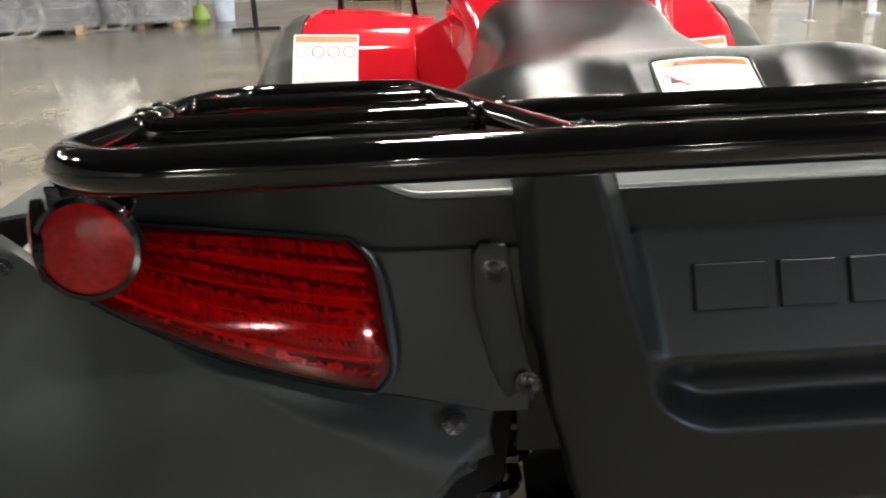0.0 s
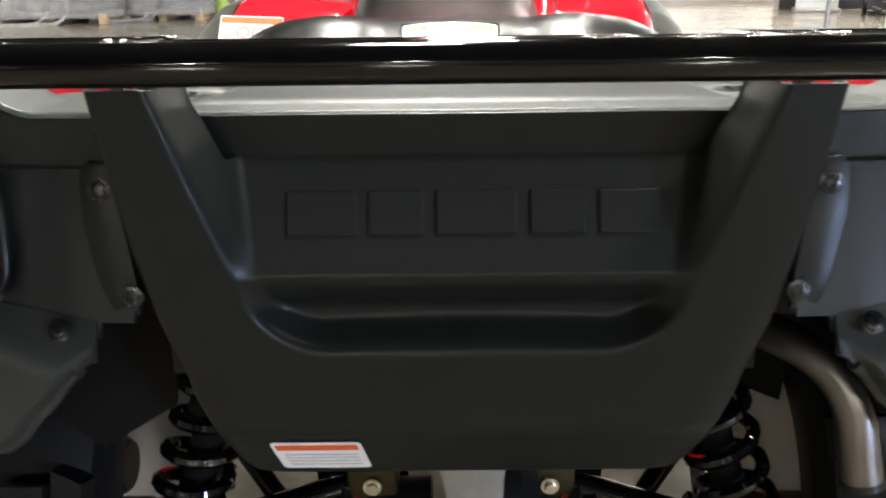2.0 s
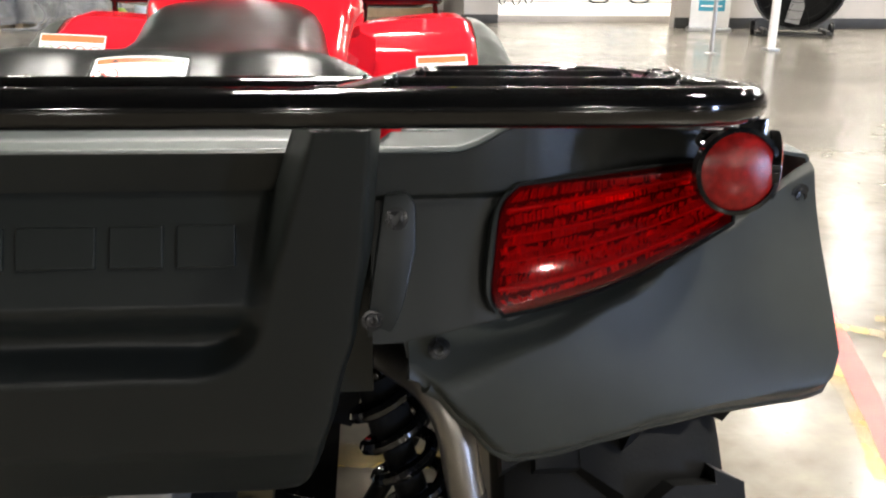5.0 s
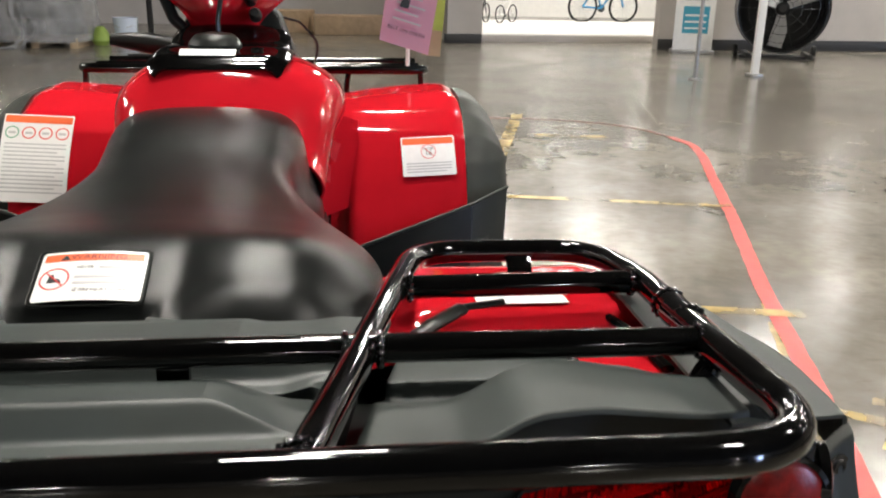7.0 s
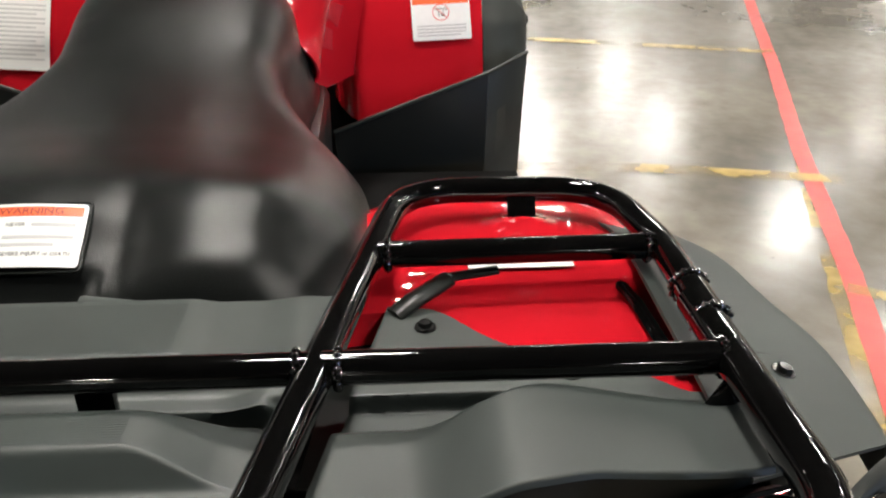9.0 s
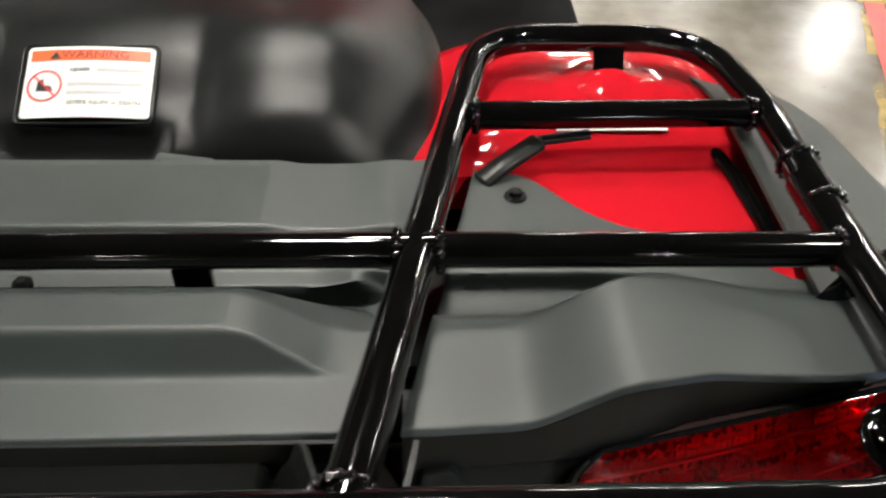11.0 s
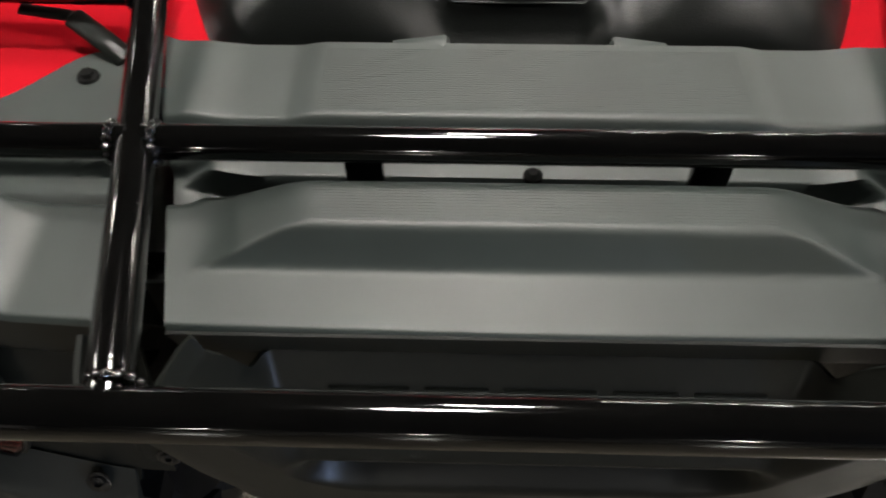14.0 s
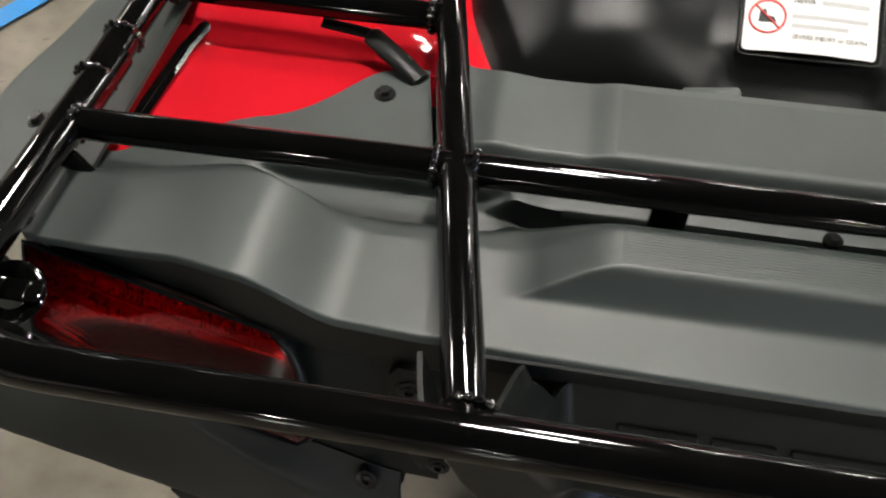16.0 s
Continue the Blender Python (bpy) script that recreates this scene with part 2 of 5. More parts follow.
def lathe(profile, m=None, seg=32):
    """A body turned about z from (radius, height) pairs."""
    bm = bmesh.new()
    rings = []
    for r, h in profile:
        rings.append([bm.verts.new((r * math.cos(2 * math.pi * k / seg), r * math.sin(2 * math.pi * k / seg), h)) for k in range(seg)])
    for a, b in zip(rings, rings[1:]):
        for k in range(seg):
            bm.faces.new((a[k], a[(k + 1) % seg], b[(k + 1) % seg], b[k]))
    bm.faces.new(rings[0][::-1])
    bm.faces.new(rings[-1])
    if m is not None:
        bmesh.ops.transform(bm, matrix=m, verts=bm.verts)
    return bm


def prism(outline, a, b, bevel=0.0):
    """A plate: the outline, from offset vector a to offset vector b."""
    bm = bmesh.new()
    a, b = Vector(a), Vector(b)
    lo = [bm.verts.new(Vector(p) + a) for p in outline]
    hi = [bm.verts.new(Vector(p) + b) for p in outline]
    n = len(outline)
    bm.faces.new(lo[::-1])
    bm.faces.new(hi)
    for k in range(n):
        bm.faces.new((lo[k], lo[(k + 1) % n], hi[(k + 1) % n], hi[k]))
    if bevel:
        bmesh.ops.recalc_face_normals(bm, faces=bm.faces)
        bmesh.ops.bevel(bm, geom=list(bm.edges), offset=bevel, segments=2, affect="EDGES", profile=0.5)
    return bm


def shell(name, f, nu, nv, thick, mat, parent=None, label="", sharp=40, keep=None):
    """A sheet f(u, v) over 0..1, 0..1 with thickness against its normal. keep(u, v): leaves cells out."""
    P = [[Vector(f(i / nu, j / nv)) for j in range(nv + 1)] for i in range(nu + 1)]
    N = [[None] * (nv + 1) for _ in range(nu + 1)]
    for i in range(nu + 1):
        for j in range(nv + 1):
            du = P[min(i + 1, nu)][j] - P[max(i - 1, 0)][j]
            dv = P[i][min(j + 1, nv)] - P[i][max(j - 1, 0)]
            n = du.cross(dv)
            N[i][j] = n.normalized() if n.length > 1e-12 else Vector((0, 0, 1))
    cells = {(i, j) for i in range(nu) for j in range(nv) if keep is None or keep((i + 0.5) / nu, (j + 0.5) / nv)}
    idx, verts = {}, []
    for i, j in sorted(cells):
        for q in ((i, j), (i + 1, j), (i + 1, j + 1), (i, j + 1)):
            if q not in idx:
                idx[q] = len(verts)
                verts.append(P[q[0]][q[1]])
                verts.append(P[q[0]][q[1]] - N[q[0]][q[1]] * thick)
    faces = []
    for i, j in cells:
        a, b, c, d = (idx[q] for q in ((i, j), (i + 1, j), (i + 1, j + 1), (i, j + 1)))
        faces.append((a, b, c, d))
        faces.append((d + 1, c + 1, b + 1, a + 1))
        for (p, q, nb) in ((a, b, (i, j - 1)), (b, c, (i + 1, j)), (c, d, (i, j + 1)), (d, a, (i - 1, j))):
            if nb not in cells:
                faces.append((q, p, p + 1, q + 1))
    me = bpy.data.meshes.new(name)
    me.from_pydata([tuple(v) for v in verts], [], faces)
    return link(name, me, mat, parent, label, sharp)


def lerp(table, x):
    """Smooth reading of a table of (x, value, ...) rows."""
    if x <= table[0][0]:
        r = table[0][1:]
        return r if len(r) > 1 else r[0]
    for a, b in zip(table, table[1:]):
        if x <= b[0]:
            f = (x - a[0]) / (b[0] - a[0])
            f = f * f * (3 - 2 * f) * 0.5 + f * 0.5
            r = tuple(p + (q - p) * f for p, q in zip(a[1:], b[1:]))
            return r if len(r) > 1 else r[0]
    r = table[-1][1:]
    return r if len(r) > 1 else r[0]


def spline(table, x):
    """A smooth curve through a table of (x, value, ...) rows."""
    x = min(max(x, table[0][0]), table[-1][0])
    i = max(0, min(len(table) - 2, sum(r[0] <= x for r in table) - 1))
    p, q = table[i], table[i + 1]
    o, r = table[max(i - 1, 0)], table[min(i + 2, len(table) - 1)]
    h = q[0] - p[0]
    f = (x - p[0]) / h
    out = []
    for k in range(1, len(p)):
        m0 = (q[k] - o[k]) / (q[0] - o[0]) * h
        m1 = (r[k] - p[k]) / (r[0] - p[0]) * h
        out.append((2 * f ** 3 - 3 * f ** 2 + 1) * p[k] + (f ** 3 - 2 * f ** 2 + f) * m0 + (3 * f ** 2 - 2 * f ** 3) * q[k] + (f ** 3 - f ** 2) * m1)
    return out


def step(a, b, x):
    t = min(1.0, max(0.0, (x - a) / (b - a)))
    return t * t * (3 - 2 * t)


def basis(o, ux, uz):
    """A frame at o: x along ux, z out along uz."""
    ux, uz = Vector(ux).normalized(), Vector(uz).normalized()
    uy = uz.cross(ux).normalized()
    ux = uy.cross(uz)
    m = Matrix((ux, uy, uz)).transposed().to_4x4()
    return Matrix.Translation(o) @ m


def text(name, words, size, m, mat, parent, squeeze=1.0):
    """Words as a thin mesh, centred on the frame m."""
    c = bpy.data.curves.new(name, "FONT")
    c.body, c.size, c.align_x, c.align_y, c.extrude, c.resolution_u = words, size, "CENTER", "CENTER", 0.0001, 2
    o = bpy.data.objects.new(name, c)
    scene.collection.objects.link(o)
    me = bpy.data.meshes.new_from_object(o.evaluated_get(bpy.context.evaluated_depsgraph_get()))
    bpy.data.objects.remove(o)
    me.transform(m @ Matrix.Diagonal((squeeze, 1, 1, 1)))
    me.materials.clear()
    return link(name, me, mat, parent)


def hexbolt(name, at, out, r, parent, mat=BOLT, washer=True):
    m = basis(at, Vector(out).orthogonal(), out)
    bm = bmesh.new()
    if washer:
        bmesh.ops.create_cone(bm, cap_ends=True, segments=24, radius1=r * 1.35, radius2=r * 1.2, depth=r * 0.35, matrix=m @ Matrix.Translation((0, 0, r * 0.17)))
    bmesh.ops.create_cone(bm, cap_ends=True, segments=6, radius1=r * 0.85, radius2=r * 0.75, depth=r * 0.6, matrix=m @ Matrix.Translation((0, 0, r * 0.6)))
    return part(name, bm, mat, parent, sharp=25)


def screw(name, at, out, r, parent, mat=BOLT):
    """A round screw head with a socket."""
    m = basis(at, Vector(out).orthogonal(), out)
    return part(name, lathe([(r * 1.5, 0), (r * 1.5, r * 0.15), (r * 1.02, r * 0.2), (r * 0.92, r * 0.42), (r * 0.5, r * 0.5), (r * 0.42, r * 0.15), (0.0001, r * 0.15)], m, 20), mat, parent, sharp=30)


# ---- the hall ----
def structure(ob, label):
    return tagged(ob, label, kind="structure")


X0, X1, Y0, Y1, HIGH = -16, 26, -30, 44, 6.0
PARTITION = 2.2
floor = structure(part("floor", block((X0, Y0, -0.2), (X1, Y1, 0)), CONCRETE), "polished grey concrete floor with stains and reflections")
ceiling = structure(part("ceiling", block((X0, Y0, HIGH), (X1, Y1, HIGH + 0.2)), CEILING), "dark hall ceiling deck")
# unseen end wall, kept dark so that the gloss bars reflect black
structure(part("wall_south", block((X0 - 0.2, Y0 - 0.2, 0), (X1 + 0.2, Y0, HIGH)), DARK_WALL), "unseen hall end wall, dark to keep reflections black")
structure(part("wall_far_north", block((X0 - 0.2, Y1, 0), (X1 + 0.2, Y1 + 0.2, HIGH)), WALL), "painted grey hall wall")
structure(part("wall_west", block((X0 - 0.2, Y0, 0), (X0, Y1, HIGH)), WALL), "painted grey hall wall")
# low partitions towards the sales room
structure(part("wall_north", block((X0, 17.2, 0), (1.75, 17.4, PARTITION)), WALL), "painted grey partition wall behind stored goods")
structure(part("wall_pier", block((1.75, 13.4, 0), (2.3, 17.4, PARTITION)), WALL), "grey pier beside the bright doorway")
structure(part("wall_north_east", block((4.85, 12.5, 0), (X1, 12.7, PARTITION)), WALL), "grey partition wall beside the bright doorway")
structure(part("wall_back_room", block((1.75, 21.8, 0), (12, 22, PARTITION)), WHITE_PAINT), "white wall of the bright sales room")
structure(part("wall_back_room_side", block((9.0, 12.7, 0), (9.2, 21.8, PARTITION)), WHITE_PAINT), "white side wall of the sales room")
structure(part("baseboard", block((4.85, 12.45, 0), (X1, 12.495, 0.16), 0.004), DARK_BASE), "black rubber baseboard")
structure(part("baseboard", block((1.7, 13.35, 0), (2.29, 13.395, 0.14), 0.004), DARK_BASE), "black rubber baseboard")
# east wall with a tall daylight opening
for a, b in (((X1, Y0, 0), (X1 + 0.2, -25.3, HIGH)), ((X1, -22.2, 0), (X1 + 0.2, Y1, HIGH)), ((X1, -25.3, 4.6), (X1 + 0.2, -22.2, HIGH))):
    structure(part("wall_east", block(a, b), WALL), "painted grey hall wall")
structure(part("window_1", block((X1 + 0.08, -25.3, 0), (X1 + 0.1, -22.2, 4.6)), BULB), "tall glazed opening to the daylight").visible_shadow = False
day = bpy.data.lights.new("daylight", "AREA")
day.shape, day.size, day.size_y, day.energy, day.color = "RECTANGLE", 3.0, 4.4, 2700.0, (0.48, 0.64, 1.0)
new("daylight", day).matrix_world = look((X1 - 0.1, -23.75, 2.35), (0, -0.5, 0.8))

# ceiling fixtures
def lamp_fixture():
    e = empty("ceiling_light", "white linear hall lamp hanging under the ceiling", "ceiling light", group="hall lamps")
    part("housing", block((-0.34, -0.2, 0.03), (0.34, 0.2, 0.12), 0.015), WHITE_PAINT, e)
    part("diffuser", block((-0.32, -0.18, 0.0), (0.32, 0.18, 0.03), 0.008), LAMP, e, "glowing diffuser")
    for s in (-0.25, 0.25):
        part("hanger", bar([(s, 0, 0.12), (s, 0, 0.42)], 0.006, 6), GREY_METAL, e)
    return e


# the lamp at (3.2, -0.9) is unseen, added to light the right mud flap
NEAR = [(-0.25, 1.5), (0.15, 3.9), (3.2, -0.9), (-7.0, 2.0), (7.0, 2.4)]
SALES = [(3.4, 15.4), (5.8, 15.4), (3.4, 19.0), (5.8, 19.0)]
FAR = [(x, y) for y in (8.5, 12.2, 26.5, 30.5) for x in (-10.5, 7.2, 10.8, 14.5, 20.0)] + [(x, y) for y in (5.0, 16.0, 23.0) for x in (-9.0, 10.6, 14.4, 18.5)] 
REAR = [(-8.0, -24.0), (8.0, -24.0), (-1.5, -27.0), (15.0, -22.0)]
first = lamp_fixture()
first.location = (*NEAR[0], 5.58)
for q in NEAR[1:] + SALES + FAR + REAR:
    copy_thing(first, pose(*q, 5.58))
# fixtures near the quad bike and in the sales room shine down through its diffuser
glow = bpy.data.lights.new("hall_lamp_light", "AREA")
glow.shape, glow.size, glow.size_y, glow.energy, glow.color = "RECTANGLE", 0.64, 0.36, 195.0, (1.0, 0.95, 0.87)
far_glow = glow.copy()
far_glow.energy = 130.0
# added strong fill from unseen fixtures far behind, to brighten the tail
rear_fill = glow.copy()
rear_fill.energy = 1100.0
WEST = [(-10.5, 8.5), (-9.0, 5.0)]
EAST = [(7.2, 8.5), (10.8, 8.5), (14.5, 8.5), (7.2, 12.2), (10.8, 12.2)]
for places, light in ((NEAR[:2] + NEAR[3:4] + WEST, glow), (EAST + NEAR[2:3] + NEAR[4:] + SALES, far_glow), (REAR, rear_fill)):
    for x, y in places:
        new("hall_lamp_light", light).matrix_world = pose(x, y, 5.57)


# floor markings
def marking(name, pts, width, mat, label, worn=0.0):
    """A strip of tape or paint on the floor along a path."""
    rng = random.Random(len(pts) * 7 + int(width * 1000))
    lift = 0.003 + 0.0006 * sum(o.name.startswith("floor_") for o in scene.objects)
    line = rounded([(x, y, 0.0) for x, y in pts], 0.5, 8)
    bm, rows = bmesh.new(), []
    dense = []
    for a, b in zip(line, line[1:]):
        n = max(1, int((b - a).length / 0.05))
        dense += [a + (b - a) * (k / n) for k in range(n)]
    dense.append(line[-1])
    for i, p in enumerate(dense):
        d = (dense[min(i + 1, len(dense) - 1)] - dense[max(i - 1, 0)]).normalized()
        s = Vector((-d.y, d.x, 0))
        a, b = (width / 2 * (1 - worn * rng.random()) for _ in range(2))
        rows.append([bm.verts.new(p + s * a + Vector((0, 0, lift))), bm.verts.new(p - s * b + Vector((0, 0, lift)))])
    for i, (a, b) in enumerate(zip(rows, rows[1:])):
        if worn < 0.3 or rng.random() > worn * 0.45:
            bm.faces.new((a[0], a[1], b[1], b[0]))
    return tagged(part(name, bm, mat), label, kind="structure")


marking("floor_paint", [(1.0, 0.2), (1.27, 1.0), (1.375, 1.356), (1.485, 1.69), (1.60, 2.05), (1.72, 2.42)], 0.055, YELLOW_PAINT, "worn yellow paint line beside the red tape", 0.3)
marking("floor_tape", [(1.02, 0.1), (1.33, 1.06), (1.5, 1.6), (1.72, 2.4), (2.03, 3.38), (2.23, 4.06), (2.43, 4.72), (2.52, 5.12), (2.46, 5.4)], 0.064, RED_TAPE, "scuffed red tape line on the concrete floor", 0.12)
marking("floor_tape", [(2.465, 5.39), (2.37, 5.67), (2.23, 5.86), (1.94, 6.05), (1.53, 6.18), (0.2, 6.3)], 0.032, DARK_TAPE, "worn dark red tape line on the concrete floor", 0.2)
marking("floor_paint", [(-1.2, 4.0), (1.03, 3.78), (2.1, 3.55)], 0.06, YELLOW_PAINT, "worn yellow paint line across the floor", 0.12)
marking("floor_paint", [(0.9, 3.9), (1.14, 4.77), (1.56, 6.4)], 0.09, YELLOW_PAINT, "worn yellow paint line along the floor", 0.12)
marking("floor_paint", [(-1.0, 2.45), (1.16, 2.27), (1.75, 2.16)], 0.07, YELLOW_PAINT, "worn yellow paint line across the floor", 0.12)
marking("floor_paint", [(-0.6, 1.03), (0.7, 0.90)], 0.09, YELLOW_PAINT, "worn yellow paint line under the quad bike", 0.12)
marking("floor_paint", [(1.45, 1.52), (1.62, 1.42), (1.52, 1.3)], 0.05, YELLOW_PAINT, "faded yellow painted letters on the floor", 0.12)
marking("floor_paint", [(1.62, 1.55), (1.78, 1.45), (1.7, 1.36)], 0.05, YELLOW_PAINT, "faded yellow painted letters on the floor", 0.12)
marking("floor_paint", [(1.5, 5.46), (2.2, 5.35)], 0.06, YELLOW_PAINT, "worn yellow paint line across the floor", 0.12)
marking("floor_tape", [(-1.75, 0.7), (-1.44, 1.22), (-1.1, 1.8)], 0.06, BLUE_TAPE, "blue tape line on the concrete floor", 0.05)
marking("floor_crack", [(3.0, 7.6), (5.5, 7.9), (9, 7.4)], 0.014, PALE_LINE, "pale chalk line on the concrete floor", 0.4)


# ---- the quad bike ----
quad = empty("quad_bike", "red and black utility quad bike with tubular racks", "quad bike")


def rack_z(y):
    return 0.8513 - 0.083 * (y + 0.01)


def weld(at, axis, r, parent):
    """A beaded ring where two bars meet."""
    axis = Vector(axis).normalized()
    a = axis.orthogonal().normalized()
    b = axis.cross(a)
    ring = [Vector(at) + (a * math.cos(k * math.pi / 36) + b * math.sin(k * math.pi / 36)) * r for k in range(72)]
    bm = bar(ring, lambda f: 0.0024 + 0.0008 * math.sin(f * 2 * math.pi * 15), 8, True)
    return part("weld", bm, WELD, parent)


# rear rack: the frame is a ring of bar with crossbars and long bars
rear_rack = part("rear_rack", bar(rounded([(x, y, rack_z(y)) for x, y in [(-0.492, 0.24), (-0.489, -0.010), (0.489, -0.010), (0.492, 0.24)]], [0, 0.075, 0.075, 0], 12), 0.0128, 20), GLOSS, quad, "gloss black tubular rear rack")
for s in (-1, 1):
    side = [(s * 0.4935, 0.235), (s * 0.498, 0.335), (s * 0.482, 0.462), (s * 0.294, 0.462), (s * 0.268, 0.335), (s * 0.2, -0.010)]
    part("side_hoop", bar(rounded([(x, y, rack_z(y)) for x, y in side], [0, 0.3, 0.07, 0.07, 0.3, 0], 10), 0.0118, 18), GLOSS, rear_rack)
    part("sleeve", bar([(s * 0.4935, 0.215, rack_z(0.215)), (s * 0.4955, 0.262, rack_z(0.262))], 0.0127, 18), GLOSS, rear_rack)
    part("crossbar", bar([(s * 0.238, 0.1685, rack_z(0.1685) + 0.001), (s * 0.494, 0.1685, rack_z(0.1685))], 0.0108, 16), GLOSS, rear_rack)
    part("crossbar", bar([(s * 0.27, 0.327, rack_z(0.327)), (s * 0.497, 0.333, rack_z(0.333))], 0.0106, 16), GLOSS, rear_rack)
    weld((s * 0.2, 0.004, rack_z(0.004)), (0, 1, 0), 0.0122, rear_rack)
    weld((s * 0.248, 0.1685, rack_z(0.1685)), (1, 0, 0), 0.0112, rear_rack)
    weld((s * 0.223, 0.1685, rack_z(0.1685)), (1, 0, 0), 0.0112, rear_rack)
    weld((s * 0.484, 0.1685, rack_z(0.1685)), (1, 0, 0), 0.0112, rear_rack)
    weld((s * 0.280, 0.327, rack_z(0.327)), (1, 0, 0), 0.011, rear_rack)
    weld((s * 0.485, 0.333, rack_z(0.333)), (1, 0, 0), 0.011, rear_rack)
    weld((s * 0.4955, 0.263, rack_z(0.263)), (0, 1, 0), 0.0126, rear_rack)
    weld((s * 0.494, 0.214, rack_z(0.214)), (0, 1, 0), 0.0126, rear_rack)
    # hanger under the middle crossbar, strap to the fender, front foot
    part("hanger", block((-0.0115, -0.004, -0.045), (0.0115, 0.004, 0.0), 0.0015, pose(s * 0.103, 0.170, rack_z(0.17) - 0.004)), GLOSS, rear_rack)
    part("strap", bar(rounded([(s * 0.284, 0.290, 0.792), (s * 0.298, 0.300, 0.798), (s * 0.329, 0.322, 0.805), (s * 0.366, 0.326, 0.808)], 0.012), lambda f: 0.0088 - 0.0036 * step(0.55, 0.75, f), 12, flat=0.5), PLASTIC_SMOOTH, rear_rack)
    part("front_foot", block((-0.013, -0.003, -0.002), (0.013, 0.003, 0.052), 0.001, pose(s * 0.403, 0.424, 0.772, -38, 0, 0)), GLOSS, rear_rack)
    part("foot_washer", lathe([(0.021, 0), (0.021, 0.003), (0.012, 0.005), (0.0001, 0.005)], pose(s * 0.403, 0.415, 0.775)), GLOSS, rear_rack)
part("middle_bar", bar([(-0.23, 0.1685, rack_z(0.1685) + 0.001), (0.23, 0.1685, rack_z(0.1685) + 0.001)], 0.0108, 16), GLOSS, rear_rack)

# tail panel
TAIL_LOW, TAIL_BEND = 0.514, 0.578
TAIL_W = [(0.514, 0.140), (0.516, 0.156), (0.520, 0.167), (0.528, 0.174), (0.545, 0.180), (0.568, 0.186), (0.616, 0.199), (0.688, 0.216), (0.759, 0.228), (0.834, 0.2340)]
TAIL_WALL = [(0.60, 0.011), (0.711, 0.013), (0.781, 0.020), (0.814, 0.014), (0.834, 0.011)]


def soft(t, e=0.15):
    """A ramp from 0 to 1 with eased ends."""
    return sum(min(1.0, max(0.0, t + e * k)) for k in (-1, -0.6, -0.2, 0.2, 0.6, 1)) / 6


def tail_rim(x, z):
    d = lerp(TAIL_W, z) - abs(x)
    y = 0.003 + 0.046 * (0.834 - max(z, TAIL_BEND)) / 0.274
    # the foot of the panel is bent forwards under it
    y += 0.62 * sum(max(0.0, TAIL_BEND + 0.004 * k - z) for k in (-1, 0, 1)) / 3
    low = step(0.80, 0.70, z)
    y += low * (0.005 * max(0.0, 1 - d / 0.03) ** 2 + 0.012 * max(0.0, 1 - d / 0.006) ** 2)
    y += (1 - low) * (0.005 * max(0.0, 1 - d / 0.05) ** 1.5 + 0.032 * max(0.0, 1 - d / 0.0085) ** 1.5)
    return y + 0.012 * max(0.0, 1 - (z - TAIL_LOW) / 0.008) ** 2


def tail_floor(z):
    if z > 0.706:
        return 0.031 + 0.033 * min(1.0, (z - 0.706) / 0.075) - 0.024 * min(1.0, max(0.0, (z - 0.781) / 0.04))
    return 0.031 + 0.022 * step(0.706, 0.672, z)


def tail_y(x, z):
    # the recess has slanted sides, a straight foot and round lower corners
    dx, dz, corner = 0.156 + 0.285 * (z - 0.711) - abs(x), z - 0.643, 0.045
    inside = min(dx, dz)
    if dx < corner and dz < corner:
        inside = corner - math.hypot(corner - dx, corner - dz)
    p, q = max(dx, 1e-4), max(dz, 1e-4)
    t = inside / ((lerp(TAIL_WALL, z) * q + 0.024 * p) / (p + q))
    k = soft(t - 0.1, 0.18)
    r = tail_rim(x, z)
    return r + (max(tail_floor(z), r + 0.002) - r) * k


def tail_f(u, v):
    x = (2 * u - 1) * lerp(TAIL_W, TAIL_LOW + (0.835 - TAIL_LOW) * v)
    top = 0.781 + 0.053 * min(1.0, max(0.0, (abs(x) - 0.158) / 0.018))
    z = TAIL_LOW + (top - TAIL_LOW) * v
    return (x, tail_y(x, z), z)


tail_panel = shell("tail_panel", tail_f, 340, 190, 0.003, PLASTIC_SMOOTH, quad, "satin black plastic tail panel with a recessed centre", 50)
# the embossed maker's mark, as plain raised blocks
for a, b in ((-0.121, -0.070), (-0.066, -0.025), (-0.021, 0.037), (0.042, 0.083), (0.088, 0.133)):
    m = Matrix.Translation(((a + b) / 2, tail_floor(0.745) - 0.0006, 0.745)) @ pose(0, 0, 0, -23.7, 0, 0)
    part("emblem_block", block((-(b - a) / 2 + 0.002, -0.0020, -0.0150), ((b - a) / 2 - 0.002, 0.004, 0.0150), 0.0012, m), PLASTIC_SMOOTH, tail_panel, "", 15)
# black sheets added behind the tail, where only deep shade shows
part("inner_panel", block((-0.226, 0.098, 0.60), (0.226, 0.101, 0.795), 0.001), PLASTIC_SMOOTH, tail_panel, "black sheet added to stand for deep shade behind the tail")
for s in (-1, 1):
    part("inner_panel", block((min(s * 0.21, s * 0.34), 0.145, 0.625), (max(s * 0.21, s * 0.34), 0.148, 0.76), 0.001), PLASTIC_SMOOTH, tail_panel, "black sheet added to stand for deep shade behind the tail")

# deck cover between the seat and the tail
DECK_REAR = [(0, 0.056), (0.2, 0.058), (0.265, 0.060), (0.30, 0.062), (0.347, 0.069), (0.39, 0.077), (0.475, 0.084), (0.488, 0.086)]
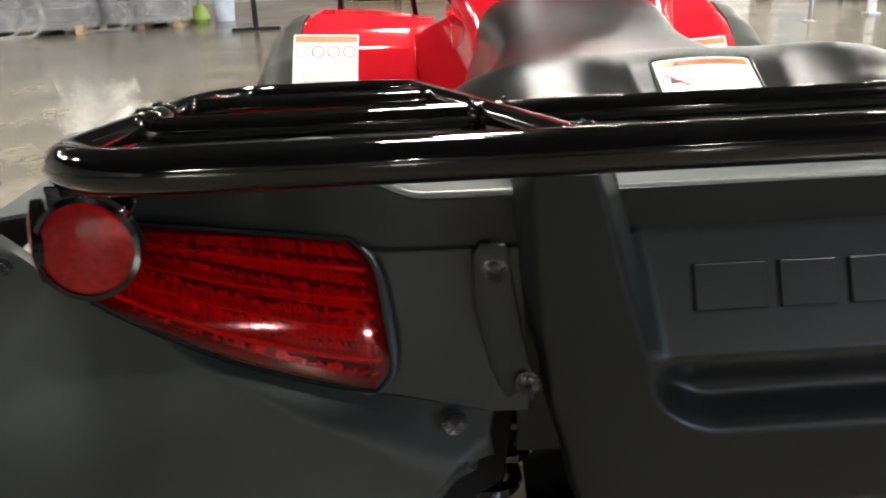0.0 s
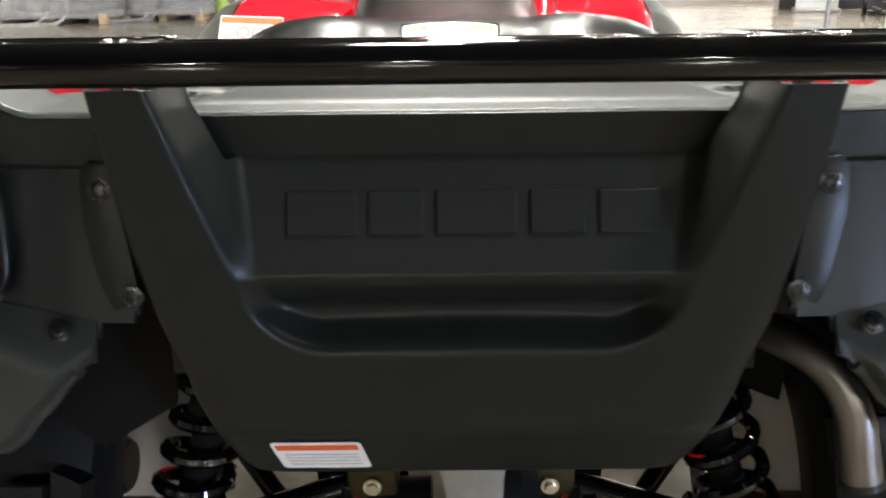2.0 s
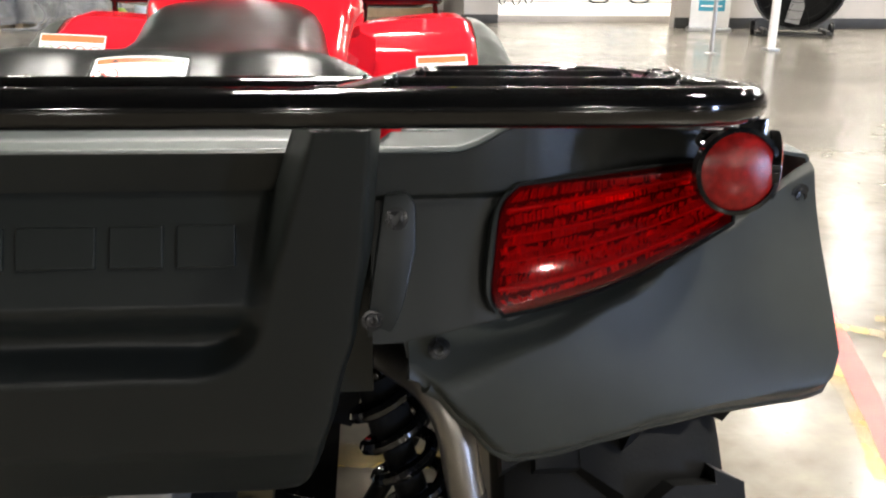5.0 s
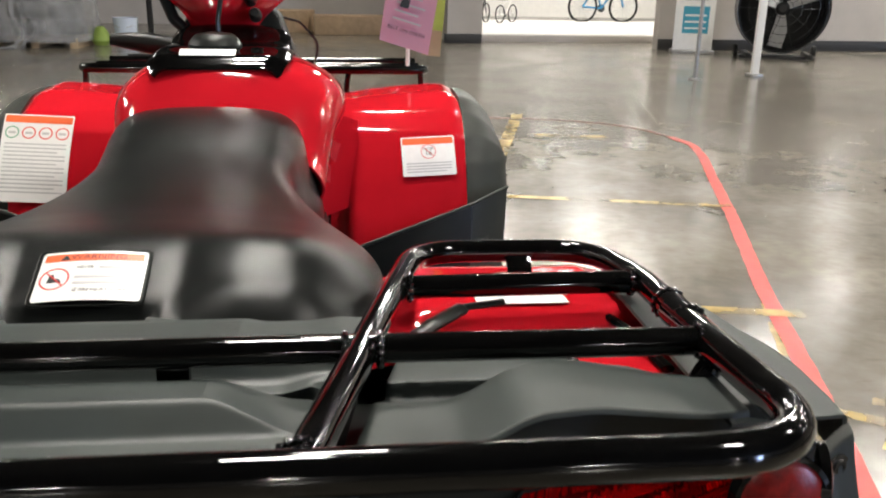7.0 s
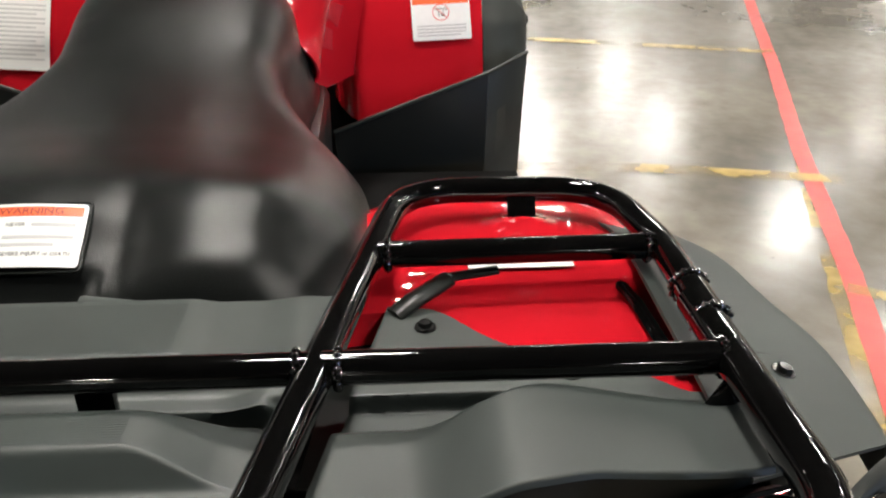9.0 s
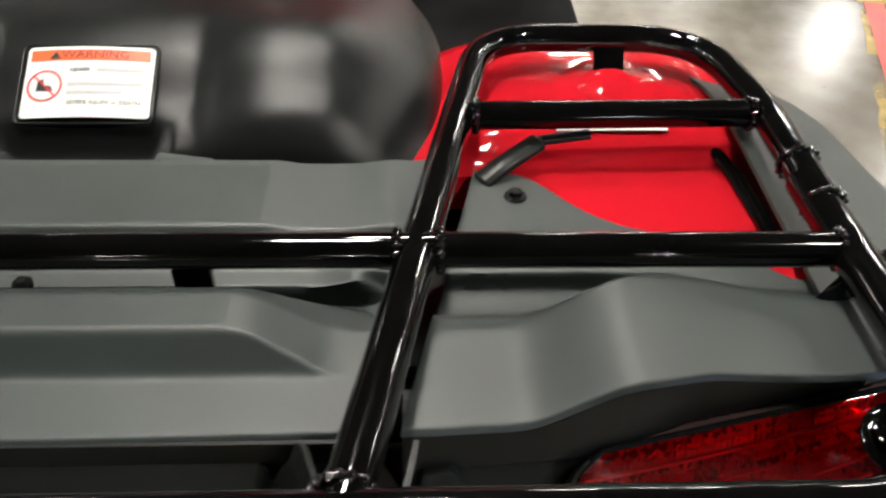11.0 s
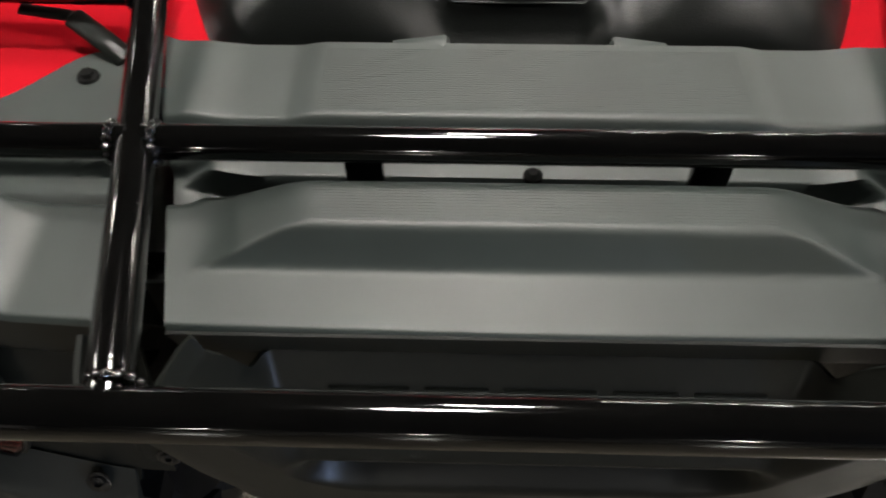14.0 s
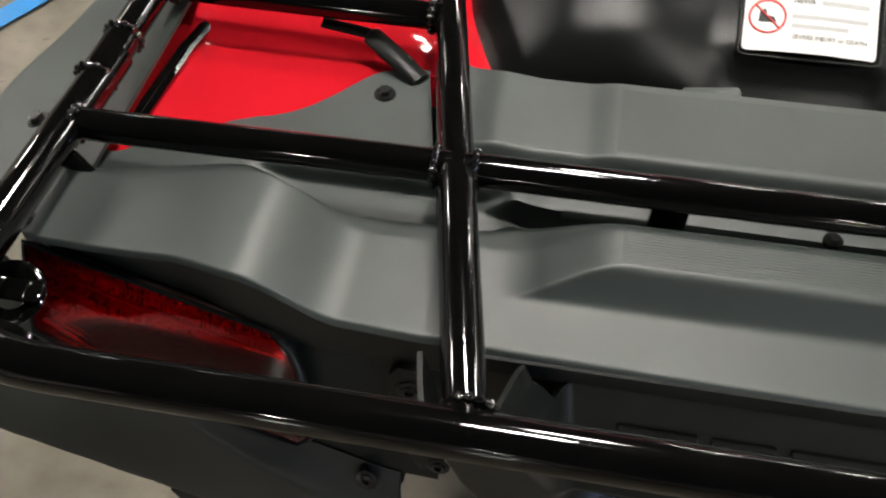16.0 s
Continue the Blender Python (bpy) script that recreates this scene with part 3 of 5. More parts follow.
DECK_FRONT = [(0, 0.286), (0.19, 0.286), (0.215, 0.29), (0.24, 0.305), (0.281, 0.299), (0.384, 0.232), (0.44, 0.207), (0.475, 0.178)]
WING_FRONT = [(0, 0.146), (0.31, 0.146), (0.334, 0.150), (0.368, 0.160), (0.475, 0.150)]


def deck_z(x, y):
    a = abs(x)
    low = 0.8125 - 0.055 * (y - 0.056)
    top = 0.828 - 0.085 * (y - 0.12)
    ramp = soft((y - 0.0985) / 0.019, 0.14)
    flank = soft((0.188 - a) / 0.050, 0.2)
    if y < 0.158:
        h, side = min(ramp, flank) * step(0.158, 0.153, y), 1.0
    else:
        h, side = step(0.196, 0.212, y), 1 - 0.22 * step(0.138, 0.160, a) * step(0.222, 0.188, a) - 0.2 * step(0.215, 0.24, a)
    slot = step(0.150, 0.158, y) * step(0.205, 0.190, y)
    z = low + (top - low) * h * side - slot * 0.006 * step(0.21, 0.17, a)
    z -= 0.020 * step(0.153, 0.157, y) * step(0.177, 0.172, y) * step(0.25, 0.245, a)
    # side wings rise outwards, then a flat plate lies in front of them
    front = lerp(WING_FRONT, a)
    on_wing = step(front + 0.004, front - 0.004, y)
    wing = 0.024 * step(0.285, 0.352, a) - 0.012 * step(0.36, 0.475, a)
    plate = 0.803 - 0.085 * (y - 0.16)
    out = step(0.195, 0.225, a) if y < 0.19 else step(-0.004, 0.008, a - 0.2 - 0.197 * (y + 0.01))
    z_out = plate + (low + wing - plate) * on_wing
    z_out -= 0.012 * step(front + 0.001, front + 0.007, y) * step(0.187, 0.182, y) * step(0.385, 0.345, a)
    z += (z_out - z) * out * (step(0.14, 0.15, y) if a < 0.20 else 1)
    return z


def deck_f(u, v):
    x = (2 * u - 1) * 0.488
    a = abs(x)
    r, f = lerp(DECK_REAR, a), lerp(DECK_FRONT, a)
    y = r + (f - r) * v
    # the rows lean with the long bars, so that the slots under them have straight sides
    x = math.copysign(a + 0.221 * (y - 0.17) * step(0.10, 0.215, a) * step(0.38, 0.27, a), x)
    return (x, y, deck_z(x, y) - 0.004 * max(0.0, 1 - (y - r) / 0.003) ** 2)


def deck_keep(u, v):
    """Leaves out the open slot that runs under each long bar."""
    return not 0.2244 < abs(2 * u - 1) * 0.488 < 0.2500


deck = shell("deck_cover", deck_f, 360, 150, 0.0025, PLASTIC, quad, "textured dark grey plastic deck under the rear rack", 55, deck_keep)
# upright skirt under the rear edge of the deck, leaning forwards to its foot
# its lean and its darker plastic put in the shade below the edge
shell("deck_skirt", lambda u, v: ((2 * u - 1) * 0.2, 0.0575 + 0.010 * v, 0.8105 - 0.034 * v), 40, 8, 0.002, PLASTIC_SMOOTH, deck, "skirt under the deck edge, darkened to stand for its shade")
part("deck_clip", lathe([(0.006, 0), (0.006, 0.003), (0.003, 0.006), (0.0001, 0.006)], pose(-0.001, 0.176, 0.802)), FOOTWELL, deck)
# fine grip ribs on the two flats of the deck
for first_y, count, half in ((0.2165, 28, 0.137), (0.121, 13, 0.130)):
    for i in range(count):
        y = first_y + i * 0.0023
        z = 0.82784 - 0.085 * (y - 0.12)
        part("grip_rib", bar([(-half, y, z), (half, y, z)], 0.00032, 5), PLASTIC, deck)
for s in (-1, 1):
    hexbolt("deck_screw", (s * 0.306, 0.270, deck_z(0.306, 0.270)), (0, 0.05, 1), 0.0062, deck)
    hexbolt("deck_screw", (s * 0.40, 0.205, deck_z(0.40, 0.205)), (0, 0.05, 1), 0.007, deck)

# body sides under the deck with the tail lights
FLAP_TOP = [(0.234, 0.668), (0.255, 0.674), (0.31, 0.684), (0.412, 0.709), (0.505, 0.746), (0.593, 0.782)]
FLAP_LEDGE = [(0.234, 0.655), (0.255, 0.640), (0.269, 0.638), (0.347, 0.671), (0.414, 0.700), (0.477, 0.732), (0.593, 0.777)]
FLAP_LOW = [(0.234, 0.660), (0.255, 0.650), (0.268, 0.638), (0.296, 0.608), (0.318, 0.583), (0.328, 0.577), (0.342, 0.577), (0.36, 0.580), (0.402, 0.590), (0.444, 0.600), (0.493, 0.608), (0.56, 0.612), (0.583, 0.616), (0.593, 0.634)]


def side_y(x, z):
    return lerp(DECK_REAR, x) + 0.002 - max(0.0, 0.775 - z) * 0.30 + 0.10 * max(0.0, x - 0.34) + 0.005 * step(0.777, 0.772, z) * step(0.328, 0.318, x)


def flap_y(x, z):
    k = (x - 0.26) / 0.333
    return 0.012 + 0.105 * k * step(0.58, 0.80, z) + 0.014 * k * k


for s in (-1, 1):
    def side_f(u, v, s=s):
        x = 0.226 + 0.285 * u
        top = deck_z(x, lerp(DECK_REAR, x)) - 0.005
        low = max(0.60, lerp(FLAP_TOP, x) - 0.012) if x > 0.25 else 0.672
        z = low + (top - low) * (v if s > 0 else 1 - v)
        return (s * x, side_y(x, z), z)

    def side_keep(u, v, s=s):
        """Leaves the opening for the tail light."""
        x, _, z = side_f(u, v)
        k = (abs(x) - 0.309) / 0.188
        lo, hi = 0.6905 + 0.010 * k + 0.053 * k * k + 0.003, 0.781 + 0.014 * k - 0.002
        return not (lo < z < hi and 0.055 + 0.08 * abs(2 * (z - lo) / (hi - lo) - 1) ** 4 < k < 0.985)

    body_side = shell("body_side", side_f, 150, 100, 0.003, PLASTIC_SMOOTH, quad, "satin black plastic tail light surround", 38, side_keep)

    def flap_f(u, v, s=s):
        x = 0.252 + 0.341 * u
        lo, hi = lerp(FLAP_LOW, x), lerp(FLAP_TOP, x)
        lo = min(lo, hi - 0.004)
        z = lo + (hi - lo) * (v if s > 0 else 1 - v)
        turned = 0.014 * max(0.0, 1 - (z - lo) / 0.012) * step(0.25, 0.275, x)
        return (s * x, flap_y(x, z) + turned + 0.024 * (1 - 0.6 * u) * min(1.0, max(0.0, (z - lerp(FLAP_LEDGE, x)) / max(0.006, hi - lerp(FLAP_LEDGE, x)))), z)

    flap = shell("mud_flap", flap_f, 48, 44, 0.004, PLASTIC_DARK, quad, "textured dark plastic mud guard behind the wheel")
    edge = [(s * x, flap_y(x, lerp(FLAP_LOW, x)) + 0.003 + 0.014 * step(0.25, 0.275, x), lerp(FLAP_LOW, x) + 0.001) for x in [0.264 + 0.328 * k / 26 for k in range(27)]]
    part("edge_roll", bar(edge, 0.005, 10), PLASTIC_DARK, flap)
    screw("flap_screw", (s * 0.274, 0.027, 0.671), (0, -1, 0.5), 0.0055, flap)
    screw("flap_screw", (s * 0.577, 0.117, 0.757), (s * 0.4, -1, 0), 0.007, flap)

    # bracket with two screws beside the tail panel
    br = [(s * x, 0.0360 + (z - 0.676) * 0.19, z) for x, z in ((0.236, 0.778), (0.252, 0.780), (0.258, 0.772), (0.258, 0.74), (0.249, 0.70), (0.240, 0.678), (0.222, 0.676), (0.224, 0.70))]
    bracket = part("side_bracket", prism(br, (0, 0.001, 0), (0, 0.008, 0), 0.0015), PLASTIC_SMOOTH, quad)
    screw("bracket_screw", (s * 0.2445, 0.0522, 0.762), (0, -1, 0.2), 0.0055, bracket)
    screw("bracket_screw", (s * 0.226, 0.037, 0.690), (0, -1, 0.2), 0.0052, bracket)

    # tail light
    IT, OT = Vector((0.321, 0.069, 0.781)), Vector((0.507, 0.103, 0.795))

    def lens_f(u, v, s=s, out=0.009):
        if s < 0:
            v = 1 - v
        u = u + (1 - u) * 0.07 * abs(2 * v - 1) ** 5
        a = Vector((0.309 + 0.188 * u, 0.038 + 0.024 * u, 0.6905 + 0.010 * u + 0.053 * u * u))
        b = IT.lerp(OT, u)
        p = a.lerp(b, v)
        p = p + Vector((0, -1, 0.35)).normalized() * out * (max(0.0, math.sin(math.pi * v)) ** 0.5) * (max(0.0, math.sin(math.pi * (0.02 + 0.96 * u))) ** 0.4)
        return (s * p.x, p.y - 0.004, p.z)

    tail_light = shell("tail_light", lens_f, 48, 24, 0.0022, LENS, quad, "triangular red tail light lens")

    # lamp bowl: a dark back, and rows of small mirror facets that each lean their own way
    def back_f(u, v, s=s):
        return Vector(lens_f(0.005 + 0.99 * u, 0.005 + 0.99 * v, s, 0.0)) + Vector((0, 0.022 * min(1.0, 9 * v, 9 * (1 - v), 9 * u, 9 * (1 - u)), 0))

    bowl = shell("reflector_bowl", back_f, 40, 30, 0.001, LAMP_BACK, tail_light, "dark red lamp housing", 30)
    rng, fm = random.Random(11), bmesh.new()
    for row in range(13):
        cols = 74 if row % 3 else 52
        for col in range(cols):
            u0, u1 = 0.03 + 0.94 * col / cols, 0.03 + 0.94 * (col + 0.9) / cols
            sag = 0.035 * math.sin(math.pi * (u0 + 0.2 * row))
            v0 = 0.04 + 0.071 * row + sag
            v1 = v0 + 0.06
            if v1 > 0.97 or v0 < 0.03:
                continue
            lean, turn = rng.uniform(0.002, 0.009) if row % 2 else rng.uniform(-0.008, 0.002), rng.uniform(-0.0025, 0.0025)
            quad_points = []
            for uu, ww, back in ((u0, v0, turn), (u1, v0, -turn), (u1, v1, lean - turn), (u0, v1, lean + turn)):
                p = Vector(lens_f(uu, ww if s > 0 else 1 - ww, s, 0.0))
                quad_points.append(fm.verts.new(p + Vector((0, 0.008 + back, 0))))
            fm.faces.new(quad_points)
    part("reflector_facets", fm, REFLECTOR_BACK, tail_light, "rows of small mirror facets", 1)
    rim = [Vector(lens_f(u, v, s, 0.002)) for u, v in [(k / 20, 0) for k in range(20)] + [(1, k / 6) for k in range(6)] + [(1 - k / 20, 1) for k in range(20)] + [(0, 1 - k / 10) for k in range(10)]]
    # matt black rim paints the shadow border round the lens
    part("lens_rim", bar(rim, 0.0018, 8, True), FOOTWELL, tail_light)
    part("lens_rim", bar([Vector(lens_f(-0.012, 0.04 + 0.92 * k / 12, s, 0.0)) for k in range(13)], lambda f: 0.0015 + 0.0022 * math.sin(math.pi * f), 8), PLASTIC_SMOOTH, tail_light)
    for k in range(4):
        v = 0.2 + 0.2 * k
        part("rib", bar([Vector(lens_f(0.03 + 0.93 * q / 14, v + (0.012 * q / 14 if k % 2 else 0), s, 0.007)) + Vector((0, 0.0028, 0)) for q in range(15)], 0.0011 if k % 3 else 0.0017, 6), REFLECTOR_BACK, tail_light)
    part("bulb", lathe([(0.0001, -0.007), (0.005, -0.005), (0.007, 0), (0.005, 0.005), (0.0001, 0.007)], pose(s * 0.40, 0.068, 0.752), 12), BULB, tail_light)

    # round reflectors on their bracket
    ref = part("reflector", lathe([(0.0265, 0.0), (0.0265, 0.003), (0.022, 0.0052), (0.0001, 0.0058)], basis((s * 0.476, 0.016, 0.803), (1, 0, 0), (0, -1, 0.1)), 40), REFLEX, quad, "round red rear reflector")
    part("rim", lathe([(0.0265, -0.006), (0.0300, -0.005), (0.0300, 0.004), (0.0268, 0.0045), (0.0268, 0.0)], basis((s * 0.476, 0.016, 0.803), (1, 0, 0), (0, -1, 0.1)), 40), GLOSS, ref)
    part("bracket", prism([(s * 0.478, 0.022, 0.838), (s * 0.497, 0.022, 0.838), (s * 0.499, 0.024, 0.79), (s * 0.47, 0.024, 0.79)], (0, 0, 0), (0, 0.003, 0), 0.0008), GLOSS, ref)
    ref2 = part("reflector", lathe([(0.0225, 0.0), (0.0225, 0.003), (0.019, 0.005), (0.0001, 0.0055)], basis((s * 0.508, 0.034, 0.803), (0, 1, 0), (s, -0.3, 0)), 40), REFLEX, quad, "round red side reflector")
    part("rim", lathe([(0.0225, -0.004), (0.0248, -0.003), (0.0248, 0.003), (0.0227, 0.0035), (0.0227, 0.0)], basis((s * 0.508, 0.034, 0.803), (0, 1, 0), (s, -0.3, 0)), 40), GLOSS, ref2)

    # rack stay at the outer corner, bent from flat bar
    eye = pose(s * 0.478, 0.047, 0.819, 14, s * -10, 0)
    tab = bar([eye @ Vector((0.015 * math.cos(k * math.pi / 16), 0.015 * math.sin(k * math.pi / 16), 0)) for k in range(32)], 0.0056, 10, True, 0.35)
    box(tab, (s * 0.474 - 0.012, 0.040, 0.822), (s * 0.474 + 0.018, 0.054, 0.8255), 0.001)
    part("corner_stay", tab, GLOSS, rear_rack)
    part("corner_stay", bar([(s * 0.470, 0.148, 0.79), (s * 0.478, 0.145, 0.815), (s * 0.494, 0.15, 0.838)], 0.011, 10, flat=0.35), GLOSS, rear_rack)

    # black fender flare
    OUTER = [(0.10, 0.590), (0.14, 0.593), (0.17, 0.597), (0.246, 0.599), (0.318, 0.583), (0.394, 0.574), (0.433, 0.570), (0.50, 0.562), (0.57, 0.545)]

    def flare_f(u, v, s=s):
        if s < 0:
            v = 1 - v
        t = min(1.0, u / 0.82)
        y0 = 0.088 + 0.052 * t
        y = y0 + (0.57 - y0) * v
        xi = 0.478 - 0.03 * step(0.40, 0.57, y)
        x = xi + (spline(OUTER, y)[0] - xi) * t
        z = 0.812 - 0.025 * t - 0.02 * (y - 0.12) - 0.06 * step(0.34, 0.62, y)
        if u > 0.82:
            k = (u - 0.82) / 0.18
            x += 0.004 * math.sin(k * 1.5)
            z -= 0.04 * k
        return (s * x, y, z)

    flare = shell("fender_flare", flare_f, 30, 44, 0.003, PLASTIC, quad, "textured dark plastic fender edge")
    hexbolt("flare_bolt", (s * 0.547, 0.203, 0.7945), (s * 0.25, 0, 1), 0.0068, flare)
    part("seam", bar([(s * 0.498, 0.213, 0.8068), (s * 0.52, 0.222, 0.8015), (s * 0.56, 0.223, 0.7915), (s * 0.596, 0.214, 0.7838)], 0.0011, 6), BLACK_PRINT, flare)

    # red rear fender under the rack
    def fender_f(u, v, s=s):
        if s < 0:
            v = 1 - v
        x = 0.19 + 0.312 * u
        y = 0.16 + 0.45 * v
        z = 0.797 - 0.085 * (y - 0.17) - 0.012 * step(0.49, 0.54, y) - 0.10 * step(0.53, 0.61, y)
        z += 0.014 * step(0.245, 0.30, x) * step(0.315, 0.35, y)
        z -= 0.05 * step(0.32, 0.295, x) * step(0.30, 0.285, y)
        z -= 0.012 * step(0.27, 0.2, x) + 0.045 * step(0.206, 0.192, y) * step(0.42, 0.38, x)
        z -= 0.006 * step(0.478, 0.50, x)
        z += 0.010 * max(0.0, 1 - ((x - 0.403) ** 2 + (y - 0.425) ** 2) / 0.0020) ** 2
        return (s * x, y, z)

    def fender_keep(u, v, s=s):
        y = 0.16 + 0.45 * (v if s > 0 else 1 - v)
        return 0.19 + 0.312 * u > 0.31 or y > 0.288

    red_fender = shell("rear_fender", fender_f, 36, 44, 0.003, RED, quad, "glossy red plastic rear fender", 40, fender_keep)
    # dark sheet added under the fender so that gaps don't show bright floor
    part("fender_liner", prism([(s * 0.2, 0.09, 0.755), (s * 0.58, 0.15, 0.745), (s * 0.585, 0.30, 0.742), (s * 0.52, 0.44, 0.70), (s * 0.2, 0.52, 0.70)], (0, 0, -0.003), (0, 0, 0)), PLASTIC_SMOOTH, red_fender)
    # black bar stands in for the dark gap between fender and side rail
    part("fender_trim", bar([(s * 0.476, 0.20, 0.798), (s * 0.473, 0.30, 0.790), (s * 0.462, 0.37, 0.784)], 0.006, 8, flat=0.6), GLOSS, red_fender)
part("paper_sticker", prism([(0.345, 0.345, 0.7968), (0.432, 0.345, 0.7968), (0.432, 0.392, 0.7928), (0.345, 0.392, 0.7928)], (0, 0, 0.001), (0, 0, 0.0016)), WHITE_LABEL, red_fender, "white paper sticker")


# ---- warning labels ----
def label_plate(parent, m, w, h, kind):
    """A printed warning label in the frame m: x along the top edge, y up, z outwards."""
    plate = part("label", prism(rounded([(-w / 2, -h / 2, 0), (w / 2, -h / 2, 0), (w / 2, h / 2, 0), (-w / 2, h / 2, 0)], 0.004, 4, True), (0, 0, 0), (0, 0, 0.0008)), WHITE_LABEL, parent, "white warning label with an orange header")
    plate.matrix_basis = m

    def flat(name, x0, y0, x1, y1, mat, z=0.0011):
        part(name, prism([(x0, y0, 0), (x1, y0, 0), (x1, y1, 0), (x0, y1, 0)], (0, 0, 0.0008), (0, 0, z)), mat, plate)

    head = h * {"tall": 0.1, "small": 0.27}.get(kind, 0.2)
    flat("header", -w / 2 + 0.003, h / 2 - head, w / 2 - 0.003, h / 2 - 0.003, ORANGE)
    if kind == "seat":
        text("header_text", "WARNING", 0.0090, Matrix.Translation((0.004, h / 2 - head / 2 - 0.0015, 0.0013)), DARK_PRINT, plate, 1.15)
        part("warning_triangle", prism([(-0.030, h / 2 - head + 0.0012, 0), (-0.021, h / 2 - head + 0.0012, 0), (-0.0255, h / 2 - 0.0045, 0)], (0, 0, 0.0011), (0, 0, 0.0014)), BLACK_PRINT, plate)
        c = (-w * 0.33, -h * 0.06)
        text("words", "NEVER", 0.0052, Matrix.Translation((-0.006, h * 0.16, 0.0011)), BLACK_PRINT, plate)
        flat("print_line", 0.006, h * 0.135, 0.04, h * 0.19, GREY_PRINT)
        flat("print_line", -0.014, -h * 0.06, 0.04, -h * 0.01, GREY_PRINT)
        flat("print_line", -0.014, -h * 0.18, 0.026, -h * 0.13, GREY_PRINT)
        text("words", "SEVERE INJURY or DEATH", 0.0050, Matrix.Translation((0.0135, -h * 0.30, 0.0011)), BLACK_PRINT, plate, 0.93)
        r = 0.0125
    elif kind == "square":
        c, r = (0, h * 0.11), h * 0.18
        text("words", "16", h * 0.17, Matrix.Translation((0, h * 0.07, 0.0011)), BLACK_PRINT, plate)
        text("words", "UNDER", h * 0.085, Matrix.Translation((0, h * 0.18, 0.0011)), BLACK_PRINT, plate)
        for k in range(4):
            flat("print_line", -w * 0.42, -h * (0.2 + 0.07 * k), w * (0.42 - 0.1 * (k == 3)), -h * (0.17 + 0.07 * k), GREY_PRINT)
    elif kind == "tall":
        c = None
        for k, mat in enumerate((GREEN_PRINT, RED_PRINT, RED_PRINT, RED_PRINT)):
            x = -w * 0.36 + k * w * 0.24
            part("pictogram", lathe([(w * 0.1, 0.0006), (w * 0.1, 0.0011), (w * 0.082, 0.0011), (w * 0.082, 0.0006)], Matrix.Translation((x, h * 0.28, 0)), 20), mat, plate)
            flat("pictogram_body", x - w * 0.05, h * 0.265, x + w * 0.05, h * 0.29, GREY_PRINT, 0.0013)
        for k in range(13):
            flat("print_line", -w * 0.44, h * (0.14 - 0.045 * k), w * (0.44 - 0.12 * (k % 3 == 2)), h * (0.155 - 0.045 * k), GREY_PRINT)
    else:
        c = None
        for k in range(4):
            flat("print_line", -w * 0.4, h * (0.04 - 0.13 * k), w * 0.42, h * (0.09 - 0.13 * k), GREY_PRINT)
    if c:
        ring = [(c[0] + r * math.cos(t * math.pi / 14), c[1] + r * math.sin(t * math.pi / 14), 0.0012) for t in range(28)]
        part("ban_ring", bar(ring, 0.0008, 6, True, 0.4), RED_PRINT, plate)
        d = r * 0.7
        part("ban_stroke", bar([(c[0] - d, c[1] + d, 0.0013), (c[0] + d, c[1] - d, 0.0013)], 0.0007, 6), RED_PRINT, plate)
        if kind == "seat":
            part("pictogram", prism([(c[0] - d * 0.7, c[1] - d * 0.5, 0), (c[0] + d * 0.8, c[1] - d * 0.5, 0), (c[0] + d * 0.5, c[1], 0), (c[0], c[1] + d * 0.1, 0), (c[0] - d * 0.2, c[1] + d * 0.7, 0), (c[0] - d * 0.6, c[1] + d * 0.5, 0)], (0, 0, 0.0008), (0, 0, 0.001)), BLACK_PRINT, plate)
    return plate


def bend_label(plate, kx, ky):
    """Bows a label back towards its ends, so that it follows the surface under it."""
    for o in (plate, *plate.children):
        bm = bmesh.new()
        bm.from_mesh(o.data)
        for n in range(-7, 8):
            for co, no, k in (((n * 0.0075, 0, 0), (1, 0, 0), kx), ((0, n * 0.0145, 0), (0, 1, 0), ky)):
                if k:
                    bmesh.ops.bisect_plane(bm, geom=[*bm.verts, *bm.edges, *bm.faces], plane_co=co, plane_no=no)
        for v in bm.verts:
            v.co.z -= kx * v.co.x ** 2 + ky * v.co.y ** 2
        bm.to_mesh(o.data)
        bm.free()


# tail panel label
tail_label = label_plate(tail_panel, basis((-0.109, tail_y(-0.109, 0.548) - 0.0014, 0.548), (1, 0, 0), (0, -1, -0.62)), 0.068, 0.042, "small")
for o in (tail_label, *tail_label.children):
    # its ends are cut on the slant
    o.data.transform(Matrix(((1, -0.14, 0, 0), (0, 1, 0, 0), (0, 0, 1, 0), (0, 0, 0, 1))))

# ---- seat ----
SEAT = [  # y, top, half width, side drop
    (0.288, 0.735, 0.215, 0.030), (0.297, 0.752, 0.228, 0.04), (0.303, 0.782, 0.236, 0.05), (0.310, 0.796, 0.241, 0.06), (0.327, 0.806, 0.247, 0.066), (0.36, 0.818, 0.256, 0.075), (0.395, 0.837, 0.262, 0.092),
    (0.43, 0.844, 0.266, 0.10), (0.48, 0.840, 0.268, 0.10), (0.56, 0.826, 0.266, 0.10), (0.64, 0.815, 0.246, 0.11), (0.72, 0.812, 0.211, 0.12),
    (0.80, 0.816, 0.178, 0.13), (0.88, 0.829, 0.157, 0.15), (0.96, 0.848, 0.158, 0.17), (1.03, 0.862, 0.164, 0.18), (1.08, 0.867, 0.165, 0.18), (1.11, 0.864, 0.163, 0.18), (1.125, 0.853, 0.158, 0.17), (1.135, 0.83, 0.15, 0.14)]
